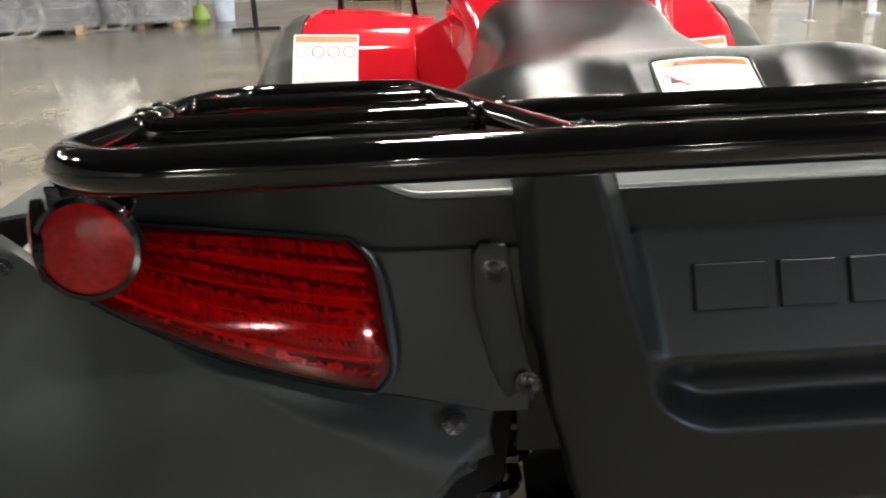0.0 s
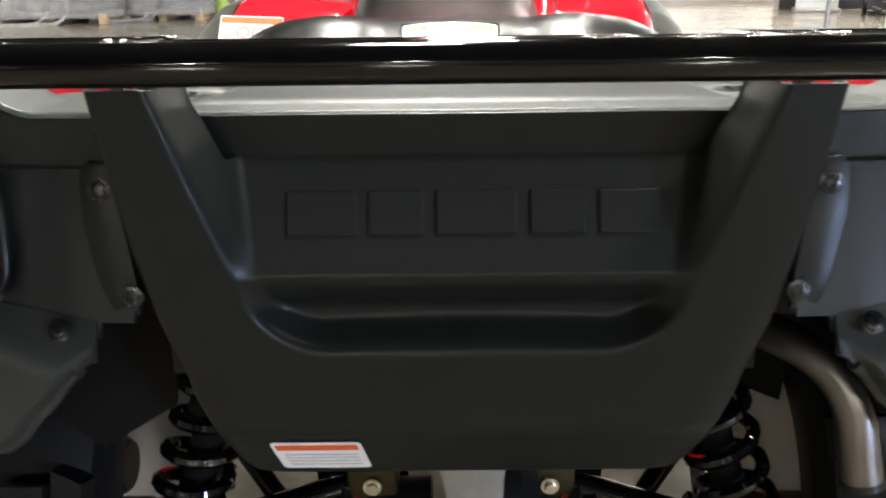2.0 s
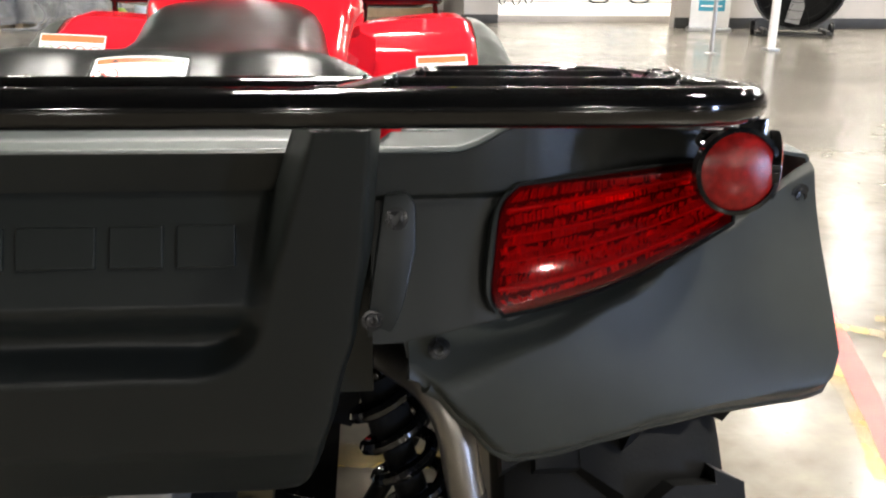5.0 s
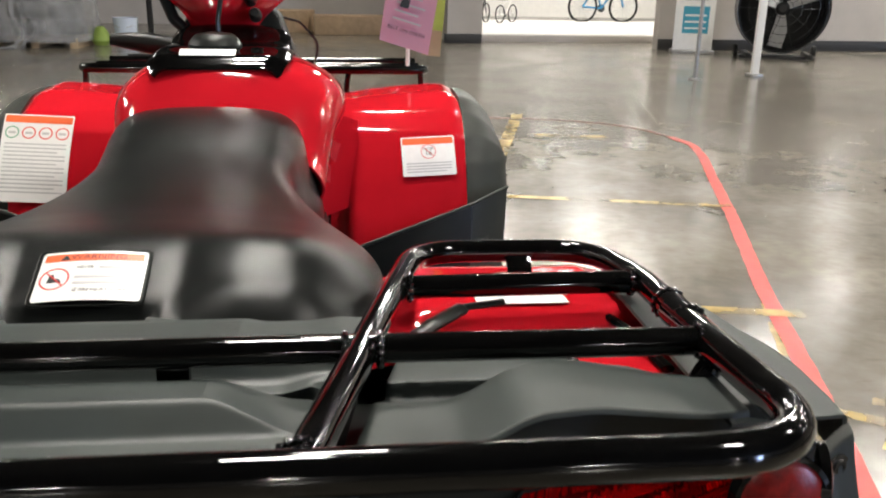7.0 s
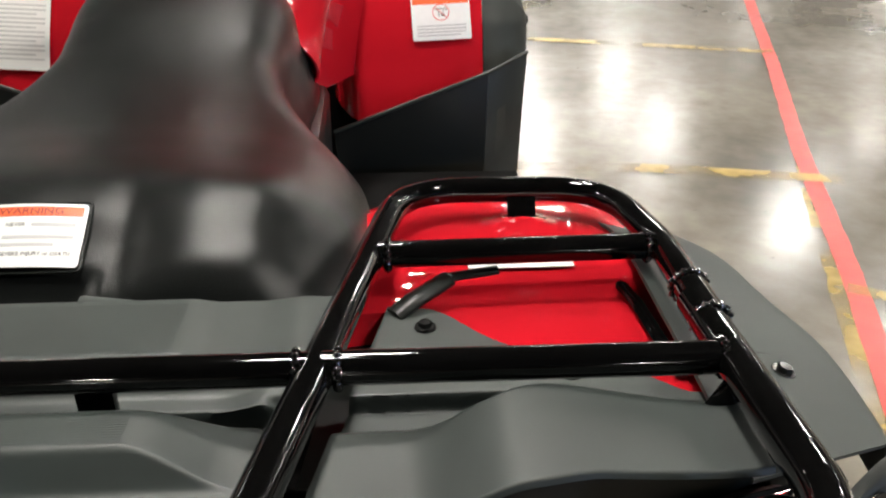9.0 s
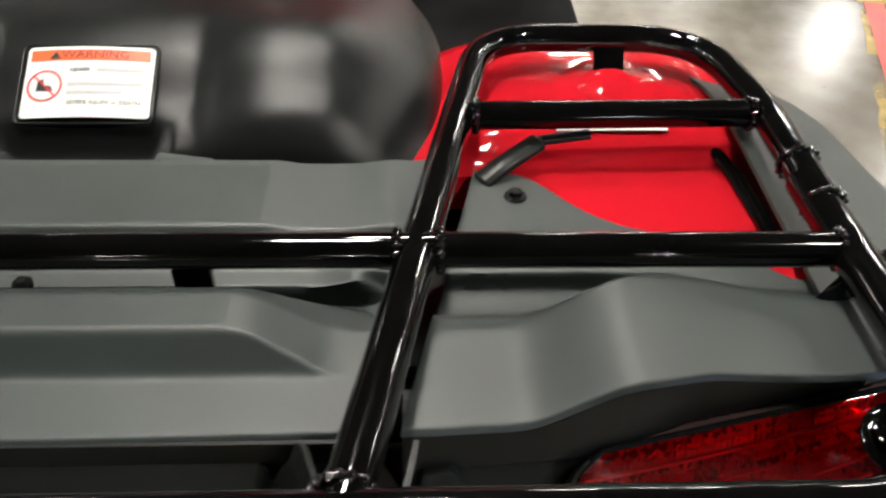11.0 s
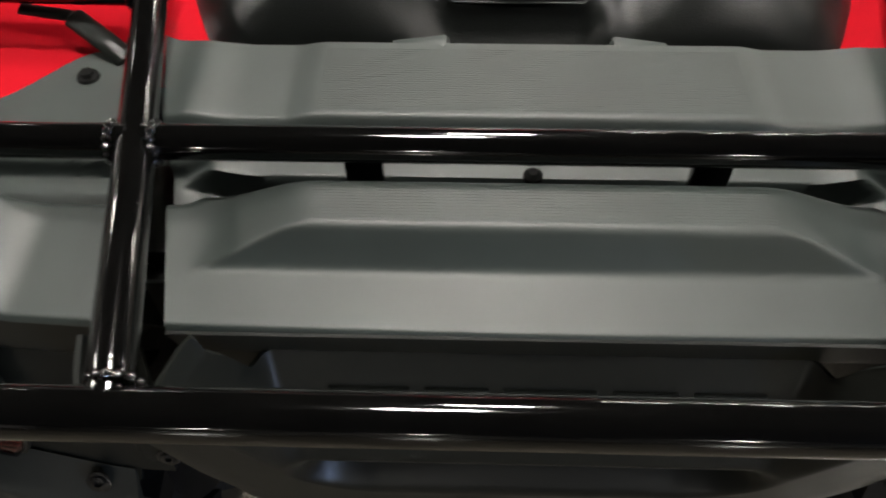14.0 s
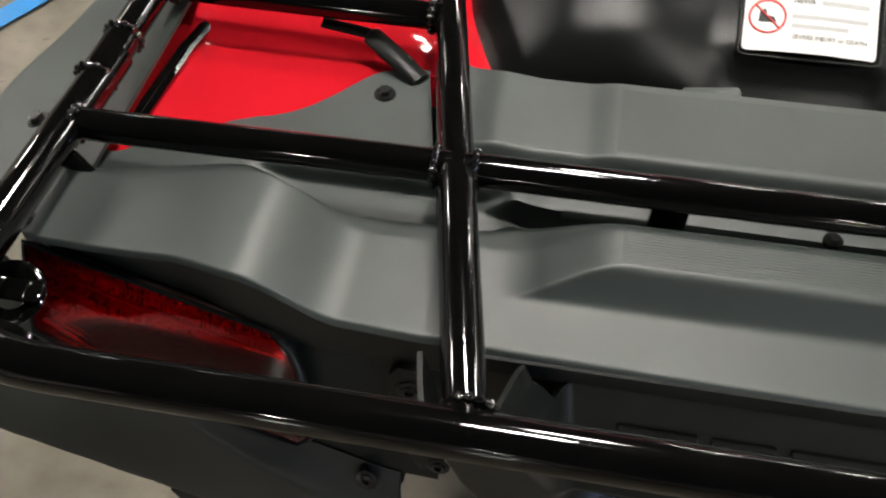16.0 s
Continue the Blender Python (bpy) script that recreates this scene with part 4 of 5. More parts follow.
NOSE_SECTION = [(0, 0), (0.30, 0.006), (0.58, 0.03), (0.78, 0.085), (0.90, 0.19), (0.97, 0.36), (1.0, 0.62), (1.03, 1.0)]
SECTION = [(0, 0), (0.3, 0.03), (0.6, 0.10), (0.78, 0.2), (0.9, 0.36), (0.97, 0.55), (1.0, 0.75), (1.0, 1.0)]


def seat_point(x01, y):
    top, w, drop = spline(SEAT, y)
    a = abs(x01)
    (ax, az), (bx, bz) = (spline([(n / 7, *p) for n, p in enumerate(sec)], a) for sec in (SECTION, NOSE_SECTION))
    k = step(0.52, 0.88, y)
    sx, sz = ax + (bx - ax) * k, az + (bz - az) * k
    x = math.copysign(sx * w, x01)
    if y > 0.7:
        x *= 1 + 0.12 * step(0.4, 1.0, sz) * step(0.7, 0.95, y)
    z = top - sz * drop
    # pads on both sides of the label
    pad = step(0.058, 0.14, abs(x)) * step(0.25, 0.17, abs(x)) * step(0.292, 0.345, y) * step(0.52, 0.35, y)
    z += 0.017 * pad - 0.003 * step(0.062, 0.075, abs(x)) * step(0.09, 0.078, abs(x)) * step(0.46, 0.40, y)
    z -= 0.016 * step(0.066, 0.054, abs(x + 0.007)) * step(0.346, 0.322, y)
    return Vector((x - 0.011 * (y - 0.1), y, z))


def seat_f(u, v):
    return seat_point(2 * u - 1, 0.288 + 0.847 * v)


seat = shell("seat", seat_f, 110, 170, 0.004, VINYL, quad, "padded black vinyl seat", 60)
part("seat_pan", prism([(-0.20, 0.30, 0), (0.20, 0.30, 0), (0.235, 0.46, 0), (0.16, 0.78, 0), (0.12, 1.08, 0), (-0.12, 1.08, 0), (-0.16, 0.78, 0), (-0.235, 0.46, 0)], (0, 0, 0.71), (0, 0, 0.765)), DARK, seat)
bend_label(label_plate(seat, basis((-0.007, 0.366, 0.8263), (1, 0, 0), (0, -0.46, 0.888)), 0.094, 0.060, "seat"), 1.6, 0.0)
# thin dark bar drawn as the shade along the edges of the label's recess
part("label_frame", bar(rounded([(-0.057, 0.337, 0.8085), (0.043, 0.337, 0.8085), (0.043, 0.396, 0.8390), (-0.057, 0.396, 0.8390)], 0.006, 4, True), 0.0011, 8, True), PLASTIC_SMOOTH, seat)
for s in (-1, 1):
    part("seat_catch", block((-0.02, -0.008, -0.006), (0.02, 0.008, 0.006), 0.003, pose(s * 0.075, 0.288, 0.806, 0, s * 8, 0)), PLASTIC, seat)

# ---- front body ----
BODY = [  # share round the section: x, z
    (0.0, 0.922), (0.07, 0.916), (0.125, 0.903), (0.175, 0.878), (0.205, 0.848), (0.214, 0.815), (0.200, 0.79), (0.165, 0.765), (0.13, 0.70), (0.11, 0.56)]


def body_f(u, v):
    x, z = spline([(n / 9, *p) for n, p in enumerate(BODY)], abs(2 * u - 1))
    y = 1.07 + 0.58 * v
    grow = 0.82 + 0.18 * step(1.05, 1.30, y) - 0.06 * step(1.45, 1.65, y)
    lift = -0.085 * step(1.20, 1.05, y) + 0.024 - 0.9 * (y - 1.3) ** 2
    return (0.006 + math.copysign(x * grow, 2 * u - 1), y, z + lift * step(0.5, 0.9, z))


tank_cover = shell("tank_cover", body_f, 72, 40, 0.004, RED, quad, "glossy red plastic tank cover", 60)


def dash_f(u, v):
    """Gloss cover: a low front lip, a flat top and a raised back."""
    x = (2 * u - 1)
    y = 1.165 + 0.265 * v
    w = (0.128 - 0.012 * step(0.5, 1.0, v)) * (1 - 0.16 * max(0.0, 1 - v / 0.22) ** 2)
    z = 0.924 + 0.021 * step(0.0, 0.12, v) + 0.008 * step(0.12, 0.4, v) + 0.03 * step(0.72, 1.0, v) * (1 - 0.3 * x * x)
    return (-0.006 + x * w, y, z - 0.016 * max(0.0, (abs(x) - 0.72) / 0.28) ** 2)


dash = shell("dash_panel", dash_f, 40, 40, 0.004, GLOSS, quad, "gloss black dash panel")
part("sticker", block((-0.049, -0.011, 0), (0.049, 0.011, 0.001), 0, pose(-0.022, 1.196, 0.9475, 24)), WHITE_LABEL, dash, "white sticker strip")
part("filler_cap", lathe([(0.047, 0), (0.049, 0.012), (0.043, 0.022), (0.034, 0.030), (0.012, 0.034), (0.0001, 0.034)], pose(-0.019, 1.27, 0.944), 12), PLASTIC_SMOOTH, dash, "black ribbed filler cap")
part("breather_hose", bar(rounded([(-0.012, 1.27, 0.972), (-0.012, 1.272, 1.0), (0.0, 1.30, 1.08), (0.02, 1.38, 1.12)], 0.03), 0.0045, 8), DARK, dash)
pod = part("handlebar_cover", prism(rounded([(-0.135, 1.42, 0.90), (0.125, 1.42, 0.90), (0.085, 1.46, 1.0), (0.06, 1.46, 1.02), (-0.08, 1.46, 1.02), (-0.10, 1.46, 1.0)], 0.015, 3, True), (0, 0, 0), (0, 0.08, 0), 0.006), PLASTIC_SMOOTH, quad, "black handlebar cover")


def cowl_f(u, v):
    """Instrument cowl: narrow rounded chin, wide top, bulging to the rear."""
    a = 2 * u - 1
    w = 0.075 + 0.065 * step(0.0, 0.55, v) - 0.05 * step(0.6, 1.0, v)
    bulge = (1 - abs(a) ** 2.6) * (0.35 + 0.65 * step(0.0, 0.3, v)) * (1 - 0.5 * step(0.7, 1.0, v))
    return (-0.022 + a * w, 1.455 - 0.065 * bulge + 0.02 * v, 0.968 + 0.16 * v + 0.012 * abs(a) ** 3 * (1 - v))


shell("red_cowl", cowl_f, 32, 24, 0.006, RED, pod, "red instrument cowl")
part("cowl_edge", bar(rounded([(-0.155, 1.47, 1.06), (-0.125, 1.45, 0.99), (-0.105, 1.448, 0.972)], 0.02), 0.012, 10), PLASTIC_SMOOTH, pod, "black cowl edge")
for s in (-1, 1):
    part("handlebar", bar(rounded([(0, 1.47, 1.0), (s * 0.12, 1.46, 1.13), (s * 0.26, 1.42, 1.15), (s * 0.37, 1.39, 1.14)], 0.04), 0.011, 12), DARK, pod)
    if s < 0:
        part("brake_lever", bar([(s * 0.11, 1.44, 0.935), (s * 0.18, 1.425, 0.945), (s * 0.245, 1.415, 0.952)], lambda f: 0.010 + 0.011 * math.sin(math.pi * min(1, 0.25 + f * 0.7)), 12), PLASTIC_SMOOTH, pod)
for x, y in ((0.036, 1.365), (0.045, 1.362)):
    part("key_switch", lathe([(0.012, 0), (0.012, 0.02), (0.008, 0.03), (0.0001, 0.03)], pose(x, y + 0.03, 1.03 if x < 0.04 else 1.0, 70)), DARK, pod)
for pts in ([(0.14, 1.62, 0.86), (0.16, 1.62, 0.93), (0.12, 1.58, 0.98), (0.06, 1.52, 1.0)], [(-0.16, 1.6, 0.86), (-0.17, 1.62, 0.93), (-0.1, 1.54, 1.0)]):
    part("cable", bar(rounded(pts, 0.04), 0.0028, 6), DARK, pod)

FRONT = [(0.0, 1.535, 0.46), (0.12, 1.56, 0.53), (0.25, 1.590, 0.60), (0.38, 1.622, 0.665), (0.5, 1.66, 0.722), (0.6, 1.72, 0.765), (0.72, 1.82, 0.795), (0.85, 1.97, 0.80), (1.0, 2.2, 0.72)]
XC = -0.025
for s in (-1, 1):
    def front_f(u, v, s=s):
        if s < 0:
            v = 1 - v
        y, z = lerp(FRONT, v)
        x = 0.195 + 0.335 * u
        k = step(0.5, 0.85, v)
        z += -0.035 * (1 - u) ** 2 * k - 0.02 * max(0, (u - 0.86) / 0.14) ** 2
        y += 0.03 * (1 - u) ** 3 * (1 - k) + 0.16 * max(0.0, 1 - u / 0.2) ** 2 * (1 - k) + 0.012 * max(0, (u - 0.86) / 0.14) ** 2
        return (XC + s * x, y, z)

    front_fender = shell("front_fender", front_f, 52, 48, 0.004, RED, quad, "glossy red plastic front fender", 60)

    def front_flare(u, v, s=s):
        if s < 0:
            v = 1 - v
        y, z = lerp(FRONT, 0.17 + 0.83 * v)
        a = u * math.pi / 2
        x = 0.532 + 0.112 * math.sin(a)
        drop = 1 - math.cos(a)
        k = step(0.16, 0.64, v)
        return (XC + s * x, y + 0.02 + 0.10 * drop * (1 - k), z - 0.014 - 0.16 * drop * k)

    shell("front_flare", front_flare, 16, 40, 0.004, PLASTIC_DARK, quad, "textured dark plastic front fender edge", 60)
    def plate(pts):
        return prism([(XC + s * x, y, z) for x, y, z in pts], (0, 0, 0), (0, 0.005, 0), 0.001)

    g = part("splash_guard", plate([(0.20, 1.50, 0.455), (0.36, 1.516, 0.512), (0.535, 1.532, 0.574), (0.535, 1.56, 0.20), (0.22, 1.53, 0.18)]), PLASTIC_SMOOTH, quad, "dark plastic splash guard behind the front wheel")
    # same guard; lighter plastic here stands in for daylight on this face
    part("guard_side", plate([(0.5355, 1.532, 0.574), (0.60, 1.576, 0.592), (0.628, 1.60, 0.598), (0.628, 1.64, 0.24), (0.5355, 1.56, 0.20)]), PLASTIC_DARK, g)
    part("guard_lip", bar([(XC + s * x, y - 0.001, z) for x, y, z in ((0.20, 1.50, 0.455), (0.36, 1.516, 0.512), (0.535, 1.532, 0.574), (0.628, 1.60, 0.598))], 0.0045, 8), PLASTIC_DARK, g)
    screw("guard_screw", (XC + s * 0.535, 1.547, 0.545), (0, -1, 0), 0.007, g)
    screw("guard_screw", (XC + s * 0.41, 1.53, 0.50), (0, -1, 0), 0.007, g)
    bend_label(label_plate(front_fender, basis((0.4125, 1.6195, 0.6705) if s > 0 else (-0.492, 1.618, 0.671), (1, s * 0.1, 0), (0, -0.86, 0.5)), 0.128 if s > 0 else 0.155, 0.098 if s > 0 else 0.21, "square" if s > 0 else "tall"), 0.0, 0.8)
    # floorboard and side cover
    part("floorboard", block((min(s * 0.2, s * 0.58), 0.62, 0.33), (max(s * 0.2, s * 0.58), 1.5, 0.36), 0.008), FOOTWELL, quad, "black plastic footwell")
    # black sheet added so that the gap by the tank shows no floor
    part("inner_guard", prism([(s * 0.10, 1.70, 0.20), (s * 0.27, 1.72, 0.20), (s * 0.27, 1.76, 0.70), (s * 0.10, 1.72, 0.80)], (0, 0, 0), (0, 0.005, 0)), FOOTWELL, quad, "black sheet added to darken the gap beside the tank")
    part("side_cover", block((min(s * 0.14, s * 0.18), 0.45, 0.36), (max(s * 0.14, s * 0.18), 1.35, 0.62), 0.02), PLASTIC_SMOOTH, quad, "black engine side cover")
# red shroud between the tank and each front fender, with strips of film left on it
def shroud_point(s, a, z):
    return Vector((s * (0.176 + a) - (0.03 if s < 0 else 0.0), 1.5 + a / 0.45 - 0.02 * (z - 0.65), z))


for s in (-1, 1):
    def shroud_f(u, v, s=s):
        w = v if s < 0 else 1 - v
        a = -0.075 + 0.145 * u
        low, top = 0.575 - 0.03 * u, 0.85 - 0.10 * u
        return shroud_point(s, a, top + (low - top) * w)

    shroud = shell("tank_shroud", shroud_f, 24, 20, 0.004, RED, quad, "glossy red shroud beside the tank", 60)
    for corners in (((-0.003, 0.741), (0.028, 0.711), (0.016, 0.674), (-0.012, 0.722)), ((-0.020, 0.709), (0.006, 0.672), (0.004, 0.634), (-0.023, 0.660))) if s > 0 else (((-0.035, 0.80), (-0.012, 0.79), (-0.012, 0.735), (-0.030, 0.75)),):
        part("film_tape", prism([shroud_point(s, *c) for c in corners], (0, -0.0025, 0), (0, -0.0015, 0)), TAPE, shroud, "strip of clear film tape")

# front rack
fr = part("front_rack", bar(rounded([(XC - 0.46, 1.99, 0.832), (XC + 0.46, 1.99, 0.832), (XC + 0.44, 2.4, 0.80), (XC - 0.44, 2.4, 0.80)], 0.05, 8, True), 0.0127, 14, True), GLOSS, quad, "gloss black tubular front rack")
for y in (2.13, 2.27):
    part("crossbar", bar([(XC - 0.45, y, 0.826), (XC + 0.45, y, 0.826)], 0.0108, 12), GLOSS, fr)
for x in (-0.22, 0.22):
    part("long_bar", bar([(XC + x, 1.99, 0.832), (XC + x, 2.4, 0.80)], 0.0108, 12), GLOSS, fr)
for s in (-1, 1):
    part("leg", bar([(XC + s * 0.445, 2.0, 0.83), (XC + s * 0.45, 2.01, 0.76)], 0.008, 8), GLOSS, fr)
    part("leg", bar([(XC + s * 0.25, 2.0, 0.83), (XC + s * 0.24, 2.03, 0.76)], 0.008, 8), GLOSS, fr)

part("stub_post", bar([(0.385, 1.99, 0.838), (0.385, 1.99, 1.02)], 0.0055, 10), WHITE_PAINT, fr, "thin white post on the rack")

# hang tags on the handlebar
tag = tagged(part("hang_tag", prism([(0.297, 1.65, 0.938), (0.412, 1.67, 0.902), (0.44, 1.67, 1.07), (0.32, 1.65, 1.09)], (0, 0, 0), (0, 0.001, 0)), PINK), "pink paper price tag hanging from the handlebar", "tag")
tm = basis((0.359, 1.653, 0.957), (0.112, 0.019, -0.034), (0.17, -1, 0))
text("tag_text", "BEST ON EARTH", 0.0125, tm, BLACK_PRINT, tag)
for k in range(5):
    part("print_line", block((-0.04, 0.02 + k * 0.018, 0.0), (0.03 - 0.012 * (k % 2), 0.024 + k * 0.018, 0.001), 0, tm), GREY_PRINT, tag)
part("code_block", block((-0.03, 0.05, 0.0), (-0.01, 0.07, 0.0012), 0, tm), BLACK_PRINT, tag)
part("string", bar(rounded([(0.37, 1.66, 1.08), (0.36, 1.6, 1.15), (0.32, 1.45, 1.06)], 0.04), 0.001, 5), WHITE_LABEL, tag)
tag2 = tagged(part("hang_tag", prism([(0.40, 1.70, 0.90), (0.445, 1.71, 0.895), (0.46, 1.71, 1.07), (0.40, 1.70, 1.08)], (0, 0, 0), (0, 0.001, 0)), LIME), "green printed tag hanging behind the price tag", "tag")
part("tag_band", prism([(0.40, 1.6995, 0.90), (0.445, 1.7095, 0.895), (0.449, 1.7095, 0.955), (0.40, 1.6995, 0.96)], (0, -0.0012, 0), (0, -0.0002, 0)), CARTON, tag2)
part("string", bar(rounded([(0.43, 1.70, 1.07), (0.38, 1.6, 1.14), (0.32, 1.45, 1.06)], 0.04), 0.001, 5), WHITE_LABEL, tag2)

# ---- wheels ----
def wheel(x, y, r, width, s):
    m = Matrix.Translation((x, y, r)) @ pose(0, 0, 0, 0, 90, 0)
    h = width / 2
    e = empty("wheel", "", "", (0, 0, 0))
    e.parent = quad
    prof = [(r * 0.50, -h * 0.80), (r * 0.60, -h * 0.97), (r * 0.74, -h), (r * 0.84, -h * 0.93), (r * 0.885, -h * 0.75), (r * 0.90, -h * 0.4), (r * 0.905, 0), (r * 0.90, h * 0.4), (r * 0.885, h * 0.75), (r * 0.84, h * 0.93), (r * 0.74, h), (r * 0.60, h * 0.97), (r * 0.50, h * 0.80), (r * 0.46, 0)]
    bm = lathe(prof, m, 56)
    part("tyre", bm, RUBBER, e, "deep-lugged black tyre", 30)
    n = 17
    for side in (-1, 1):
        for (z0, z1, tw, rr) in ((0.03, 0.36, 0.22, 1.0), (0.36, 0.72, 0.0, 0.995), (0.74, 0.98, -0.10, 0.955)):
            w = 0.021
            lug = bmesh.new()
            pts = [(r * 0.85, -w + tw * r * 0.5, side * h * z0), (r * 0.85, w + tw * r * 0.5, side * h * z0), (r * 0.85, w, side * h * z1), (r * 0.85, -w, side * h * z1)]
            lo = [lug.verts.new(p) for p in pts]
            hi = [lug.verts.new((r * rr, p[1] * 0.84, p[2] * 0.99 + side * 0.002)) for p in pts]
            lug.faces.new(hi)
            lug.faces.new(lo[::-1])
            for q in range(4):
                lug.faces.new((lo[q], lo[(q + 1) % 4], hi[(q + 1) % 4], hi[q]))
            one = part("tread_lug", lug, RUBBER, e, "", 20)
            for k in range(n):
                o = one if k == 0 else new("tread_lug", one.data)
                o.parent = e
                o.matrix_basis = m @ Matrix.Rotation(2 * math.pi * (k + (0.5 if side > 0 else 0)) / n, 4, "Z")
    part("rim", lathe([(r * 0.51, -h * 0.82), (r * 0.53, -h * 0.7), (r * 0.47, -h * 0.5), (r * 0.45, 0.0), (r * 0.47, h * 0.5), (r * 0.53, h * 0.7), (r * 0.51, h * 0.82), (r * 0.44, h * 0.6), (r * 0.2, h * 0.3), (r * 0.0005, h * 0.3)], m, 40), GREY_METAL, e, "grey steel rim")
    part("hub", lathe([(0.05, -0.07), (0.05, 0.03), (0.03, 0.06), (0.0001, 0.06)], m, 24), DARK, e)
    return e


for s in (-1, 1):
    wheel(s * 0.47, 0.42, 0.305, 0.245, s)
    wheel(XC + s * 0.47, 1.90, 0.30, 0.2, s)

# ---- rear running gear under the tail panel ----
gear = part("final_drive", prism(rounded([(-0.034, 0, 0.52), (0.048, 0, 0.52), (0.038, 0, 0.46), (0.036, 0, 0.40), (0.036, 0, 0.18), (-0.010, 0, 0.18), (-0.010, 0, 0.41), (-0.018, 0, 0.455)], 0.02, 4, True), (0, 0.16, 0), (0, 0.34, 0), 0.003), ALUMINIUM, quad, "cast grey aluminium rear drive case")
part("case_seam", block((-0.014, 0.156, 0.405), (0.038, 0.1605, 0.409), 0.001), ALUMINIUM, gear)
part("drive_flange", lathe([(0.05, 0), (0.058, 0.01), (0.058, 0.03), (0.04, 0.05), (0.0001, 0.05)], pose(0.03, 0.26, 0.36, 0, 90, 0)), DARK, gear)
part("frame_rail", block((-0.16, 0.30, 0.50), (0.16, 0.36, 0.56), 0.01), DARK, quad, "dark steel frame")
for s in (-1, 1):
    part("frame_post", bar([(s * 0.13, 0.33, 0.50), (s * 0.15, 0.34, 0.75)], 0.016, 10), DARK, quad)
    part("frame_post", bar([(s * 0.14, 0.33, 0.53), (s * 0.12, 0.9, 0.55)], 0.016, 10), DARK, quad)
    arm = part("suspension_arm", bar(rounded([(s * 0.09, 0.275, 0.385), (s * 0.25, 0.26, 0.34), (s * 0.36, 0.27, 0.305)], 0.05), 0.0135, 12), GLOSS, quad, "gloss black suspension arm")
    part("lower_arm", bar(rounded([(s * 0.08, 0.30, 0.29), (s * 0.25, 0.28, 0.24), (s * 0.37, 0.28, 0.22)], 0.05), 0.014, 12), GLOSS, arm)
    part("mount", block((-0.026, -0.012, -0.035), (0.026, 0.03, 0.045), 0.004, pose(s * 0.092, 0.27, 0.392)), BRASS, arm, "yellowish plated arm mount")
    hexbolt("mount_bolt", (s * 0.092, 0.256, 0.385), (0, -1, 0), 0.0080, arm, ZINC)
    axle = part("drive_boot", bar([(s * (0.106 + 0.0044 * k), 0.275, 0.345 - 0.0015 * k) for k in range(30)], lambda f: 0.026 + 0.008 * math.sin(f * 44) + 0.012 * (1 - f), 20), RUBBER, quad, "ribbed black rubber drive boot")
    part("axle", bar([(s * 0.03, 0.275, 0.352), (s * 0.40, 0.282, 0.30)], 0.018, 14), DARK, axle)
    part("joint", bar([(s * 0.03, 0.275, 0.350), (s * 0.096, 0.275, 0.347)], 0.030, 20), RUBBER, axle)
    part("clamp", bar([(s * 0.097, 0.275, 0.347), (s * 0.103, 0.275, 0.345)], 0.0335, 20), RUBBER_RING, axle, "rust red clamp ring")
    # coil spring and damper
    shock = part("damper", bar([(s * 0.29, 0.22, 0.33), (s * 0.20, 0.26, 0.62)], 0.017, 14), FOOTWELL, quad, "black coil spring damper")
    a, b = Vector((s * 0.285, 0.222, 0.36)), Vector((s * 0.208, 0.257, 0.60))
    d = (b - a).normalized()
    p = d.orthogonal().normalized()
    q = d.cross(p)
    part("coil", bar([a + (b - a) * (k / 150) + (p * math.cos(k * 0.30) + q * math.sin(k * 0.30)) * 0.033 for k in range(151)], 0.0072, 8), GLOSS, shock)
    part("spring_seat", bar([a + (b - a) * 0.02, a + (b - a) * 0.05], 0.041, 20), RUBBER, shock)
    part("dust_cover", bar([a + (b - a) * 0.52, a + (b - a) * 0.60, a + (b - a) * 0.82], lambda f: 0.024 - 0.003 * f, 20), FOOTWELL, shock, "black rubber dust cover")
    part("mount_eye", lathe([(0.024, -0.016), (0.026, 0), (0.024, 0.016), (0.008, 0.017), (0.0001, 0.017)], basis(tuple(b), (1, 0, 0), (0, -1, 0)), 20), DARK, shock)
    part("strut", bar([(s * 0.205, 0.36, 0.28), (s * 0.29, 0.36, 0.44)], 0.012, 12), DARK, arm)
    # this black plate is added only to darken the view through the gear
    part("guard_plate", prism([(s * 0.06, 0.41, 0.22), (s * 0.17, 0.41, 0.22), (s * 0.185, 0.41, 0.40), (s * 0.15, 0.41, 0.47), (s * 0.12, 0.41, 0.56), (s * 0.075, 0.41, 0.56)], (0, 0, 0), (0, 0.004, 0)), FOOTWELL, arm)
    part("inner_fender", prism([(s * 0.20, 0.10, 0.76), (s * 0.26, 0.06, 0.66), (s * 0.335, 0.05, 0.575), (s * 0.335, 0.12, 0.55), (s * 0.27, 0.3, 0.62), (s * 0.22, 0.5, 0.72), (s * 0.20, 0.5, 0.78)], (0, 0, 0), (s * 0.006, 0, 0), 0.001), FOOTWELL, quad, "black inner fender")
    # two more black plates, added to keep bright floor out of the gaps
    part("gusset", prism([(s * 0.07, 0.335, 0.47), (s * 0.20, 0.335, 0.43), (s * 0.24, 0.335, 0.56), (s * 0.07, 0.335, 0.56)], (0, 0, 0), (0, 0.004, 0)), FOOTWELL, arm)
    part("splash_plate", prism([(s * 0.15, 0.36, 0.50), (s * 0.19, 0.36, 0.78), (s * 0.37, 0.33, 0.74), (s * 0.35, 0.33, 0.44), (s * 0.27, 0.34, 0.47)], (0, 0, 0), (0, 0.004, 0)), FOOTWELL, arm)
